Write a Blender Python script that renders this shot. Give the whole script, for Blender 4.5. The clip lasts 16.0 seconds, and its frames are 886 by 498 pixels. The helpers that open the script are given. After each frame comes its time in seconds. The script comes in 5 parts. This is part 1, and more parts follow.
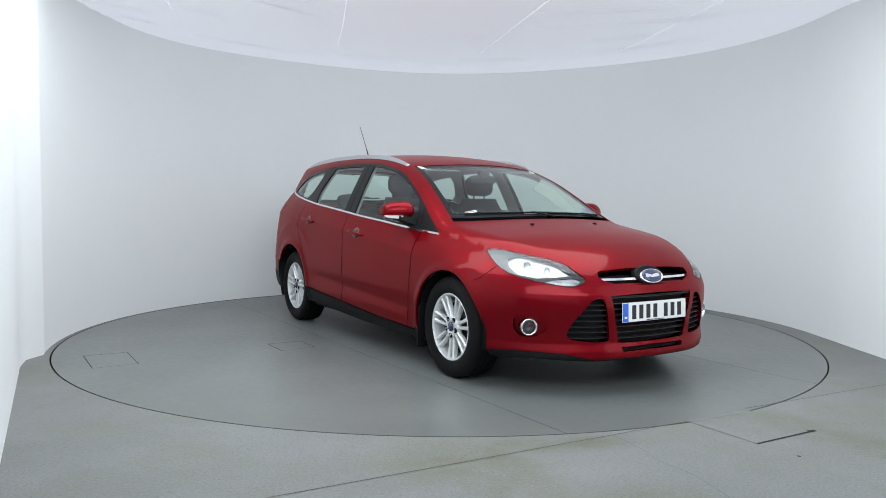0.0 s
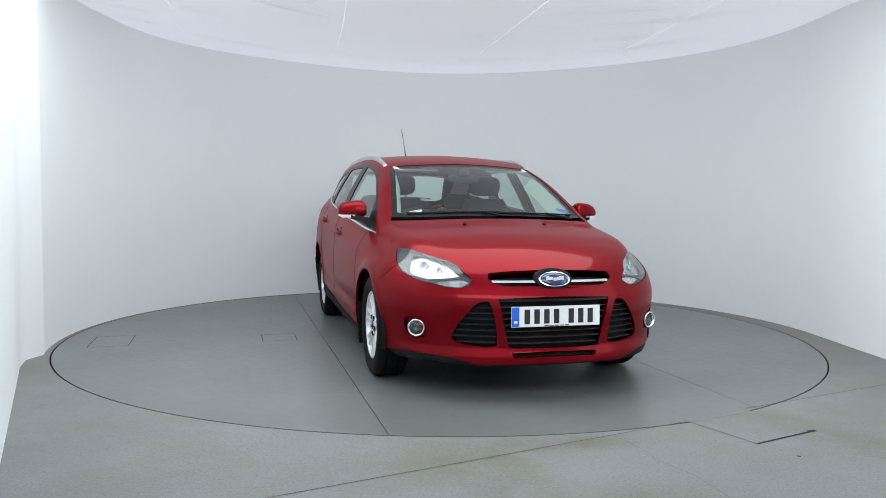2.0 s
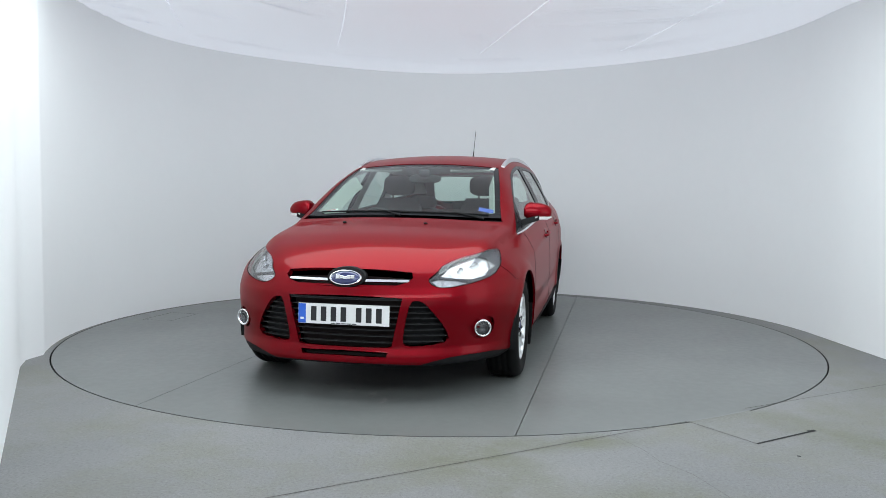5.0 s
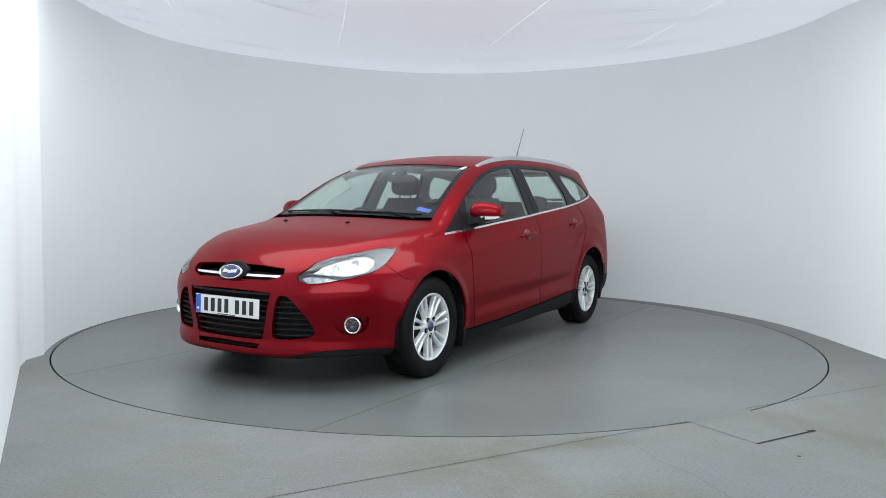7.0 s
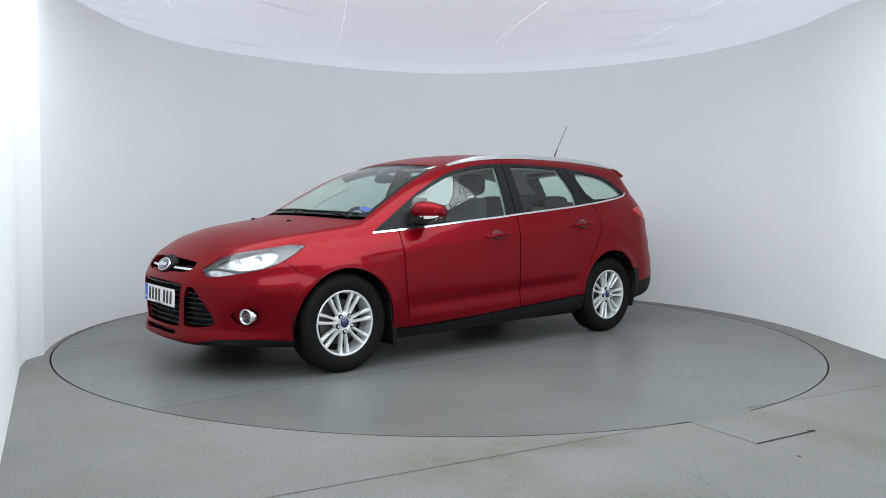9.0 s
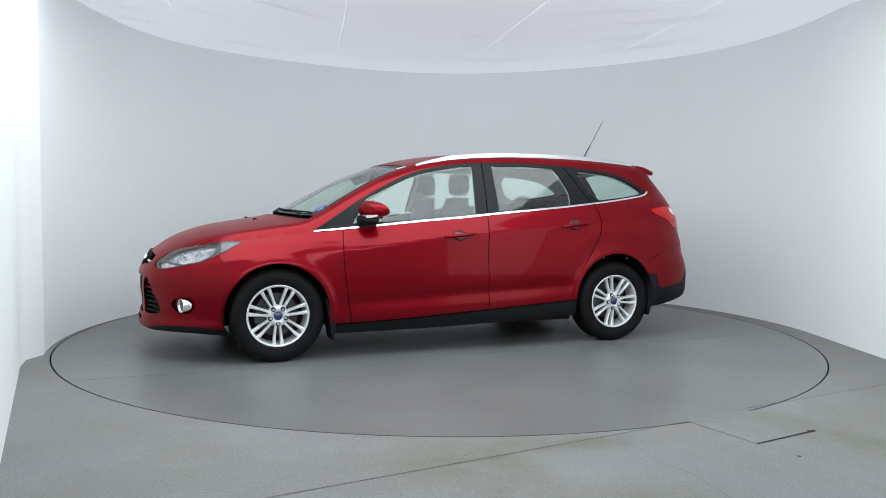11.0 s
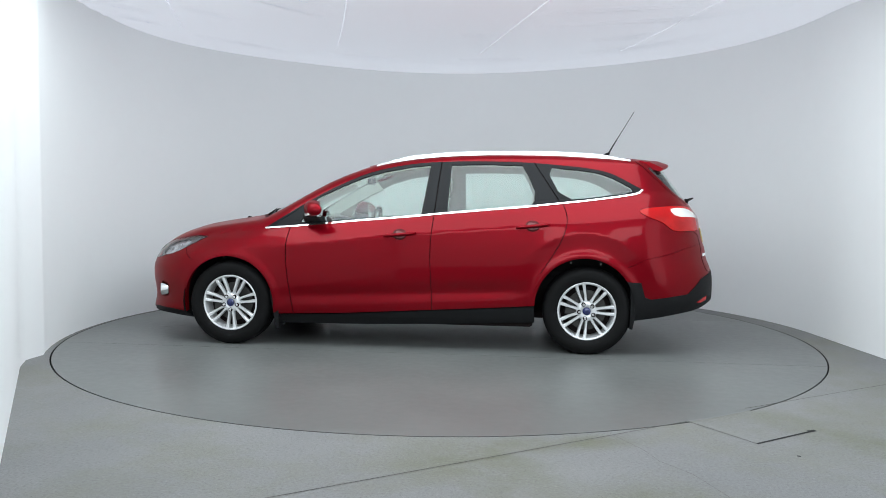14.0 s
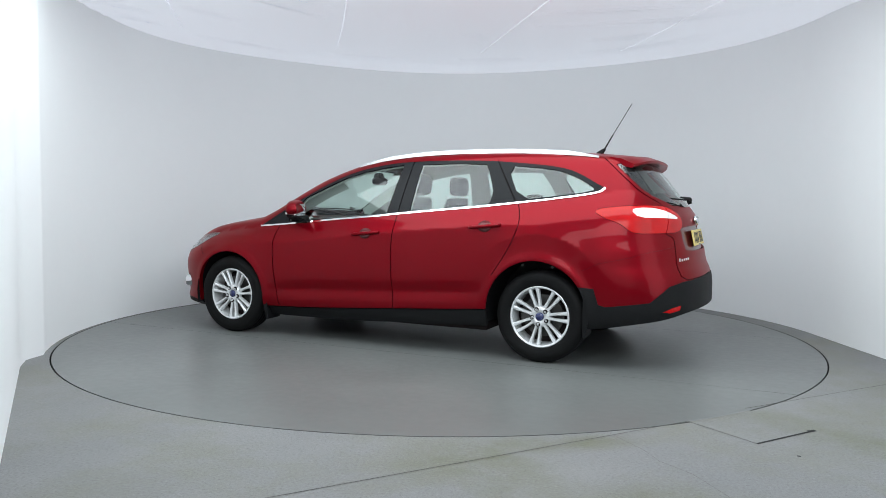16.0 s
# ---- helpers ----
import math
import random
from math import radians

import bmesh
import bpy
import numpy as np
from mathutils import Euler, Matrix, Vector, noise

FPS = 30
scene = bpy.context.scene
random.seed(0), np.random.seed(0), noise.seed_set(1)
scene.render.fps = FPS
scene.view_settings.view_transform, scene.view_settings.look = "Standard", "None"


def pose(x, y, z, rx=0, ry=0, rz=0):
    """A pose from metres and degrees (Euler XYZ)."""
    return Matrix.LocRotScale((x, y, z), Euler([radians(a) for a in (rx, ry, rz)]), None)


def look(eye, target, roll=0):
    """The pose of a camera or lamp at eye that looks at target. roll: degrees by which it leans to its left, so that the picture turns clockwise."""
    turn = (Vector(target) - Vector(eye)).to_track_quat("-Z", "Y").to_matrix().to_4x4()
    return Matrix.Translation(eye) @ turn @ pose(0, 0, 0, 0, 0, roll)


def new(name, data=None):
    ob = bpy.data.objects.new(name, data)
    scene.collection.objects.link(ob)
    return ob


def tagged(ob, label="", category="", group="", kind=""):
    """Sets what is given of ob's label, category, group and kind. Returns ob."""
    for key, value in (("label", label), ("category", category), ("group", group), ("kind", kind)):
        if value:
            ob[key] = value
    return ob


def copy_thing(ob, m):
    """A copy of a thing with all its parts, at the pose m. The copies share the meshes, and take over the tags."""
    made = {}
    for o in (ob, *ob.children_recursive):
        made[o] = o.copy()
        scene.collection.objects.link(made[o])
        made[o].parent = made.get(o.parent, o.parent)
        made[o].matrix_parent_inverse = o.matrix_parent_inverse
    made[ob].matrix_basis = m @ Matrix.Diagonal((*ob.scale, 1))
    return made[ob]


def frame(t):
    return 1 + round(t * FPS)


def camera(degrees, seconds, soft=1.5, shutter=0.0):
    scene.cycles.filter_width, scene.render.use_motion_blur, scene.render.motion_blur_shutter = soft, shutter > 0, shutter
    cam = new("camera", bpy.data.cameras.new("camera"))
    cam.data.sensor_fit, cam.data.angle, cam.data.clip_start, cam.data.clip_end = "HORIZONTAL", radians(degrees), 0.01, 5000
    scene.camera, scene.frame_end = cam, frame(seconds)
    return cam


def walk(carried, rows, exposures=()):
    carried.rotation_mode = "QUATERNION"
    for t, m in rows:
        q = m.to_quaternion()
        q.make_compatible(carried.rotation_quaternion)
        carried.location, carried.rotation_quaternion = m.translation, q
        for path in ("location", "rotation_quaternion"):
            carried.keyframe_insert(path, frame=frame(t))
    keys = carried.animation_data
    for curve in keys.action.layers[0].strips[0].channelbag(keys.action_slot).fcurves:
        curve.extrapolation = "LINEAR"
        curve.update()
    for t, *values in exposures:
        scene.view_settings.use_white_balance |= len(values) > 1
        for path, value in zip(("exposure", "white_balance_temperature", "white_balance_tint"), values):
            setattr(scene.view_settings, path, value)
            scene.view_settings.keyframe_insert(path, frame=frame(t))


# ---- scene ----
# Camera on a tripod in front of the turntable; the turntable's centre is the origin.
cam = camera(60.5, 16.0, soft=0.85)
EYE = (0.0, -6.384, 1.074)
AIM = (0.00256, -5.3862, 1.01442)
walk(cam, [(0.0, look(EYE, AIM, 0.6)), (16.0, look(EYE, AIM, 0.6))])

# ---- light: added neutral daylight area lamps, unseen, outside the turning circle ----
world = bpy.data.worlds.new("world")
scene.world = world
world.use_nodes = True
world.node_tree.nodes["Background"].inputs[0].default_value = (0.80, 0.88, 1.0, 1)
world.node_tree.nodes["Background"].inputs[1].default_value = 0.6
scene.view_settings.exposure = -0.30


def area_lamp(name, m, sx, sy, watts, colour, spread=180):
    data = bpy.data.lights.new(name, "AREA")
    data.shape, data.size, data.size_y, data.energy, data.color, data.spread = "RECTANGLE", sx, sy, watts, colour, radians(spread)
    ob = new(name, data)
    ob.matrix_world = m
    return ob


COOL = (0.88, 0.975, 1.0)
# besides the glowing fabric ceiling, unseen fill lamps are added to brighten walls and car: one flat across the mouth
# of the booth, one tilted over the bay that holds the camera, upright ones at the rear and right walls
area_lamp("mouth_fill", look((-0.15, -1.70, 2.66), (-0.15, -1.69, 0.0)), 4.4, 1.9, 118, COOL)
area_lamp("bay_fill", look((0.5, -5.0, 2.45), (0.1, 0.0, 0.4)), 4.0, 1.5, 65, COOL, 140)
area_lamp("rear_fill", look((-0.5, -8.85, 1.36), (-0.5, 0.0, 1.36)), 7.2, 2.6, 45, COOL)
area_lamp("right_fill", look((3.12, -2.70, 1.30), (-2.9, -0.2, 0.5)), 2.5, 2.3, 25, COOL)


# ---- materials ----
def material(name, colour, rough=0.5, metal=0.0, vary=0.0, scale=8.0, bump=0.0, bump_scale=120.0, coat=0.0, coords="Object"):
    m = bpy.data.materials.new(name)
    m.use_nodes = True
    nt = m.node_tree
    b = nt.nodes["Principled BSDF"]
    b.inputs["Base Color"].default_value = (*colour, 1)
    b.inputs["Roughness"].default_value = rough
    b.inputs["Metallic"].default_value = metal
    b.inputs["Coat Weight"].default_value = coat
    b.inputs["Coat Roughness"].default_value = 0.03
    if vary or bump:
        tc = nt.nodes.new("ShaderNodeTexCoord")
    if vary:
        big = nt.nodes.new("ShaderNodeTexNoise")
        big.inputs["Scale"].default_value, big.inputs["Detail"].default_value = scale, 6
        fine = nt.nodes.new("ShaderNodeTexNoise")
        fine.inputs["Scale"].default_value, fine.inputs["Detail"].default_value = scale * 14, 3
        nt.links.new(tc.outputs[coords], big.inputs["Vector"])
        nt.links.new(tc.outputs[coords], fine.inputs["Vector"])
        add = nt.nodes.new("ShaderNodeMath")
        add.operation = "MULTIPLY_ADD"
        nt.links.new(fine.outputs["Fac"], add.inputs[0])
        add.inputs[1].default_value = 0.35
        nt.links.new(big.outputs["Fac"], add.inputs[2])
        ramp = nt.nodes.new("ShaderNodeMapRange")
        ramp.inputs[1].default_value, ramp.inputs[2].default_value = 0.35, 1.0
        ramp.inputs[3].default_value, ramp.inputs[4].default_value = 1 - vary, 1 + vary
        nt.links.new(add.outputs[0], ramp.inputs[0])
        mul = nt.nodes.new("ShaderNodeVectorMath")
        mul.operation = "SCALE"
        mul.inputs[0].default_value = colour
        nt.links.new(ramp.outputs[0], mul.inputs["Scale"])
        nt.links.new(mul.outputs[0], b.inputs["Base Color"])
        rr = nt.nodes.new("ShaderNodeMapRange")
        rr.inputs[3].default_value, rr.inputs[4].default_value = max(rough * 0.8, 0.02), min(rough * 1.25, 1)
        nt.links.new(fine.outputs["Fac"], rr.inputs[0])
        nt.links.new(rr.outputs[0], b.inputs["Roughness"])
    if bump:
        n = nt.nodes.new("ShaderNodeTexNoise")
        n.inputs["Scale"].default_value, n.inputs["Detail"].default_value = bump_scale, 4
        nt.links.new(tc.outputs[coords], n.inputs["Vector"])
        bp = nt.nodes.new("ShaderNodeBump")
        bp.inputs["Strength"].default_value, bp.inputs["Distance"].default_value = bump, 0.004
        nt.links.new(n.outputs["Fac"], bp.inputs["Height"])
        nt.links.new(bp.outputs[0], b.inputs["Normal"])
    return m


def concrete_material():
    """Trowelled concrete: cloudy tone, pale grit and ochre-green damp stains."""
    m = material("floor_concrete", (0.25, 0.25, 0.25), 0.6, bump=0.22, bump_scale=260)
    nt = m.node_tree
    b = nt.nodes["Principled BSDF"]
    tc = nt.nodes.new("ShaderNodeTexCoord")

    def noise_node(scale, detail, rough=0.55):
        n = nt.nodes.new("ShaderNodeTexNoise")
        n.inputs["Scale"].default_value, n.inputs["Detail"].default_value, n.inputs["Roughness"].default_value = scale, detail, rough
        nt.links.new(tc.outputs["Object"], n.inputs["Vector"])
        return n.outputs["Fac"]

    def ramp(src, *stops):
        r = nt.nodes.new("ShaderNodeValToRGB")
        while len(r.color_ramp.elements) < len(stops):
            r.color_ramp.elements.new(0.5)
        for e, (at, c) in zip(r.color_ramp.elements, stops):
            e.position, e.color = at, (*c, 1)
        nt.links.new(src, r.inputs[0])
        return r.outputs[0]

    def mix(fac, a, c, mode="MIX"):
        x = nt.nodes.new("ShaderNodeMix")
        x.data_type, x.blend_type = "RGBA", mode
        if isinstance(fac, float):
            x.inputs[0].default_value = fac
        else:
            nt.links.new(fac, x.inputs[0])
        nt.links.new(a, x.inputs[6])
        nt.links.new(c, x.inputs[7])
        return x.outputs[2]

    cloud = ramp(noise_node(1.1, 8), (0.30, (0.172, 0.173, 0.176)), (0.70, (0.214, 0.214, 0.212)))
    grit = ramp(noise_node(75, 9, 0.85), (0.34, (0.52, 0.52, 0.52)), (0.48, (0.95, 0.95, 0.95)), (0.56, (1.0, 1.0, 1.0)), (0.68, (1.55, 1.55, 1.5)))
    stain = ramp(noise_node(1.0, 9, 0.72), (0.46, (0, 0, 0)), (0.66, (0.9, 0.9, 0.9)))
    ochre = nt.nodes.new("ShaderNodeRGB")
    ochre.outputs[0].default_value = (0.168, 0.168, 0.138, 1)
    tone = mix(stain, cloud, ochre.outputs[0])

    # olive damp patches: place, half sizes and turn of each
    moss = nt.nodes.new("ShaderNodeRGB")
    moss.outputs[0].default_value = (0.132, 0.136, 0.092, 1)
    for x, y, rx, ry, turn in ((0.15, -3.28, 0.42, 0.50, 10), (1.92, -2.95, 0.24, 0.75, 28), (0.55, -3.02, 0.55, 0.16, 12), (0.95, -3.75, 0.5, 0.3, -20)):
        place = nt.nodes.new("ShaderNodeMapping")
        place.vector_type = "TEXTURE"
        place.inputs["Location"].default_value, place.inputs["Rotation"].default_value = (x, y, 0), (0, 0, radians(turn))
        place.inputs["Scale"].default_value = (rx, ry, 1)
        nt.links.new(tc.outputs["Object"], place.inputs["Vector"])
        far = nt.nodes.new("ShaderNodeVectorMath")
        far.operation = "LENGTH"
        nt.links.new(place.outputs[0], far.inputs[0])
        soft = nt.nodes.new("ShaderNodeMapRange")
        soft.interpolation_type = "SMOOTHSTEP"
        for k, v in ((1, 0.15), (2, 1.1), (3, 1.0), (4, 0.0)):
            soft.inputs[k].default_value = v
        nt.links.new(far.outputs["Value"], soft.inputs[0])
        rag = nt.nodes.new("ShaderNodeMath")
        rag.operation = "MULTIPLY"
        nt.links.new(soft.outputs[0], rag.inputs[0])
        nt.links.new(ramp(noise_node(3.5, 9, 0.7), (0.36, (0.1, 0.1, 0.1)), (0.62, (0.95, 0.95, 0.95))), rag.inputs[1])
        tone = mix(rag.outputs[0], tone, moss.outputs[0])
    tone = mix(1.0, tone, grit, "MULTIPLY")
    nt.links.new(tone, b.inputs["Base Color"])
    return m


CONCRETE = concrete_material()
TABLE = material("painted_table_steel", (0.144, 0.151, 0.146), 0.34, vary=0.20, scale=1.3, bump=0.05, bump_scale=60)
WALL = material("white_wall_paint", (0.895, 0.905, 0.91), 0.75, vary=0.02, scale=0.8, bump=0.05, bump_scale=30)
FABRIC = material("ceiling_fabric", (0.78, 0.80, 0.86), 0.9, vary=0.03, scale=1.5)
# the fabric is a diffuser with tubes above it, so it gives off light itself
GLOW = FABRIC.node_tree.nodes["Principled BSDF"]
GLOW.inputs["Emission Color"].default_value = (0.86, 0.91, 1.0, 1)
GLOW.inputs["Emission Strength"].default_value = 0.46
# greyer fabric colour without glow, stands in for shade along the creases
CREASE_SHADE = material("ceiling_crease_shade", (0.62, 0.63, 0.66), 0.9, vary=0.03, scale=1.5)
DARK = material("dark_joint", (0.008, 0.008, 0.008), 0.8)
JOINT = material("dirty_joint", (0.070, 0.067, 0.062), 0.8, vary=0.5, scale=9)
SCRAPE = material("pale_scrapes", (0.21, 0.21, 0.205), 0.5, vary=0.4, scale=14)


# ---- mesh helpers ----
def mesh_of(name, bm, mat, smooth=False):
    me = bpy.data.meshes.new(name)
    bm.to_mesh(me)
    bm.free()
    if mat is not None:
        me.materials.append(mat)
    if smooth:
        me.shade_smooth()
    return me


def part(name, bm, mat, parent=None, label="", smooth=False):
    ob = new(name, mesh_of(name, bm, mat, smooth))
    if parent is not None:
        ob.parent = parent
    return tagged(ob, label)


def box(bm, x0, x1, y0, y1, z0, z1, bevel=0.0):
    got = bmesh.ops.create_cube(bm, size=1)
    for v in got["verts"]:
        v.co = Vector(((x0 + x1) / 2 + v.co.x * (x1 - x0), (y0 + y1) / 2 + v.co.y * (y1 - y0), (z0 + z1) / 2 + v.co.z * (z1 - z0)))
    if bevel:
        edges = list({e for v in got["verts"] for e in v.link_edges})
        bmesh.ops.bevel(bm, geom=edges, offset=bevel, segments=2, affect="EDGES", profile=0.5)


def strip_wall(path, z0, z1, thick):
    """An upright wall along a path in plan; it thickens to the path's right hand."""
    bm = bmesh.new()
    n = len(path)
    rows = []
    for i, (x, y) in enumerate(path):
        a, b = path[max(i - 1, 0)], path[min(i + 1, n - 1)]
        t = Vector((b[0] - a[0], b[1] - a[1])).normalized()
        ox, oy = x + t.y * thick, y - t.x * thick
        rows.append([bm.verts.new(q) for q in ((x, y, z0), (x, y, z1), (ox, oy, z1), (ox, oy, z0))])
    for p, q in zip(rows, rows[1:]):
        for k in range(4):
            bm.faces.new((p[k], p[(k + 1) % 4], q[(k + 1) % 4], q[k]))
    bm.faces.new(rows[0])
    bm.faces.new(rows[-1][::-1])
    bmesh.ops.recalc_face_normals(bm, faces=bm.faces)
    return bm


def ring(bm, r0, r1, z, n=256):
    a = [bm.verts.new((r0 * math.cos(k * math.tau / n), r0 * math.sin(k * math.tau / n), z)) for k in range(n)]
    b = [bm.verts.new((r1 * math.cos(k * math.tau / n), r1 * math.sin(k * math.tau / n), z)) for k in range(n)]
    for k in range(n):
        bm.faces.new((a[k], b[k], b[(k + 1) % n], a[(k + 1) % n]))


# ---- the booth ----
R_TABLE, R_WALL, CEILING = 2.93, 3.07, 2.735


def build_booth():
    bm = bmesh.new()
    ring(bm, R_TABLE + 0.011, 14.0, 0.0)
    tagged(part("floor", bm, CONCRETE), "grey power-floated concrete floor with stains and saw cuts", "floor", kind="structure")
    bm = bmesh.new()
    bmesh.ops.create_circle(bm, cap_ends=True, radius=R_TABLE + 2.0, segments=128, matrix=pose(0, 0, -0.05))
    tagged(part("pit", bm, DARK), "dark pit under the turntable", "pit", kind="structure")

    arc = [(0.1 + R_WALL * math.cos(a), -0.02 + R_WALL * math.sin(a)) for a in np.radians(np.linspace(2, 202, 90))]
    path = [(3.19, -9.0), (3.18, -4.0), (3.175, -1.2), (3.17, -0.3)] + arc + [(-2.77, -1.35), (-2.69, -1.565)]
    cove = part("wall_cove", strip_wall(path, 0, CEILING + 0.5, 0.12), WALL, smooth=True)
    cove.data.set_sharp_from_angle(angle=radians(40))
    tagged(cove, "seamless white curved studio wall", "wall", kind="structure")
    tagged(part("wall_side", strip_wall([(-2.69, -1.565), (-1.30, -4.30), (-4.2, -4.5), (-4.2, -9.0), (3.19, -9.0)], 0, CEILING + 0.5, 0.12), WALL),
           "white painted side wall of the booth", "wall", kind="structure")
    # slack fabric ceiling, turned down where it meets the cove, with sewn seams and creases
    creases = (((0.87, 0.78), (2.15, 0.45), (2.84, -0.07)), ((0.86, 0.31), (2.13, 0.0)), ((1.50, 1.31), (2.05, 1.05)), ((-2.24, 0.21), (-1.90, 0.58)),
               ((-1.67, -0.14), (-1.08, 0.52)), ((-1.34, -0.15), (-0.99, 0.19)), ((-2.46, 1.26), (-2.1, 1.65), (-1.80, 1.98)), ((-3.0, 0.25), (-2.57, 0.85)), ((-2.92, 0.0), (-2.64, 0.37)),
               ((0.20, 1.25), (0.42, 1.19)), ((1.5, 2.0), (2.0, 1.7), (2.5, 1.1)), ((-1.2, 2.3), (-0.5, 2.5)), ((0.2, 2.5), (0.9, 2.4)))
    seams = (((-0.70, -0.6), (-0.77, -0.17), (-0.95, 0.9), (-1.13, 1.88)), ((1.0, -0.8), (0.87, -0.24), (0.64, 0.9), (0.41, 2.10)), ((2.26, -0.22), (2.08, 0.8), (1.91, 1.86)), ((-2.27, -0.11), (-2.46, 0.89)))
    bm = bmesh.new()
    x = np.r_[np.arange(-4.6, -3.2, 0.2), np.arange(-3.2, 3.3, 0.025), np.arange(3.3, 3.7, 0.2)]
    y = np.r_[np.arange(-9.2, -0.6, 0.3), np.arange(-0.6, 3.2, 0.016), [3.3]]
    gx, gy = np.meshgrid(x, y, indexing="ij")
    z = np.full(gx.shape, CEILING)
    for i in range(gx.shape[0]):
        for j in range(gx.shape[1]):
            z[i, j] += 0.035 * noise.noise((gx[i, j] * 0.45, gy[i, j] * 0.5, 1))
    out = np.hypot(gx - 0.1, gy + 0.02) - (R_WALL - 0.32)
    z -= np.where(gy > -0.8, 0.06 * np.clip(out / 0.32, 0, 1.3) ** 2, 0)
    for k, path in enumerate(creases):
        for off, amp in ((0.0, 0.018), (0.05, 0.012), (-0.07, 0.009)):
            q = smooth_path(path, off)
            d = np.full(gx.shape, 9.0)
            for (ax, ay), (bx, by) in zip(q, q[1:]):
                ux, uy = bx - ax, by - ay
                t = np.clip(((gx - ax) * ux + (gy - ay) * uy) / (ux * ux + uy * uy), 0, 1)
                d = np.minimum(d, np.hypot(gx - ax - t * ux, gy - ay - t * uy))
            z -= amp * np.exp(-(d / 0.016) ** 2) - 0.6 * amp * np.exp(-(d / 0.05) ** 2)
    grid = [[bm.verts.new((gx[i, j], gy[i, j], z[i, j])) for j in range(gx.shape[1])] for i in range(gx.shape[0])]
    for i in range(gx.shape[0] - 1):
        for j in range(gx.shape[1] - 1):
            bm.faces.new((grid[i][j], grid[i][j + 1], grid[i + 1][j + 1], grid[i + 1][j]))
    tagged(part("ceiling", bm, FABRIC, smooth=True), "slack white diffusing fabric ceiling with creases and seams", "ceiling", kind="structure")
    # sewn seams stand a little below the fabric
    bm = bmesh.new()
    for path in seams:
        q = smooth_path(path, 0.0)
        for (ax, ay), (bx, by) in zip(q, q[1:]):
            t = Vector((bx - ax, by - ay, 0)).normalized()
            n = Vector((-t.y, t.x, 0)) * 0.006

            def level(px, py):
                return float(z[np.abs(x - px).argmin(), np.abs(y - py).argmin()])
            za, zb = level(ax, ay), level(bx, by)
            low = [bm.verts.new(Vector(c)) for c in ((ax, ay, za - 0.010), (bx, by, zb - 0.010))]
            for s in (-1, 1):
                up = [bm.verts.new(Vector(c) + n * s) for c in ((bx, by, zb + 0.004), (ax, ay, za + 0.004))]
                bm.faces.new((low[0], low[1], up[0], up[1]))
    tagged(part("ceiling_trim", bm, FABRIC), "sewn white seams of the ceiling fabric", "trim", kind="structure")
    # gathered folds: their shade is laid on as thin grey strips without glow
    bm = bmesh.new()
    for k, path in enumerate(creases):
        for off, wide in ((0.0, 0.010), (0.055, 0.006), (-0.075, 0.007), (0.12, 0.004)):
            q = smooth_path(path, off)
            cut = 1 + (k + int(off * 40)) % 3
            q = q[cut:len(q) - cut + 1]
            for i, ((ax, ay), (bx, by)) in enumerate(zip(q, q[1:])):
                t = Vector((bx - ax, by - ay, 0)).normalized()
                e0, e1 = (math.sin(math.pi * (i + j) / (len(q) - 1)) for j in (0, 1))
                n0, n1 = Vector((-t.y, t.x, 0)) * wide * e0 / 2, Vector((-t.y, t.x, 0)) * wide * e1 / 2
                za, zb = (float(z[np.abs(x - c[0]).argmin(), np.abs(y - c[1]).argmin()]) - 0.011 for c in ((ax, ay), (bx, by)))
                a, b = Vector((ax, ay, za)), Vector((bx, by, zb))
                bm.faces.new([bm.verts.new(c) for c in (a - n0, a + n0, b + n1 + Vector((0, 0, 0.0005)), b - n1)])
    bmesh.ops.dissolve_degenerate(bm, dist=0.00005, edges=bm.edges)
    tagged(part("ceiling_trim", bm, CREASE_SHADE), "thin grey strips for the shade along the ceiling creases", "trim", kind="structure")


def smooth_path(path, off):
    q = np.array(path, float) + np.array([off * 0.3, off])
    t = np.linspace(0, len(q) - 1, 14)
    return [(float(np.interp(k, range(len(q)), q[:, 0])), float(np.interp(k, range(len(q)), q[:, 1]))) for k in t]


def flat_strip(bm, path, width, z):
    for (ax, ay), (bx, by) in zip(path, path[1:]):
        t = Vector((bx - ax, by - ay, 0)).normalized()
        n = Vector((-t.y, t.x, 0)) * width / 2
        a, b = Vector((ax, ay, z)), Vector((bx, by, z))
        bm.faces.new([bm.verts.new(c) for c in (a - n, b - n, b + n, a + n)])


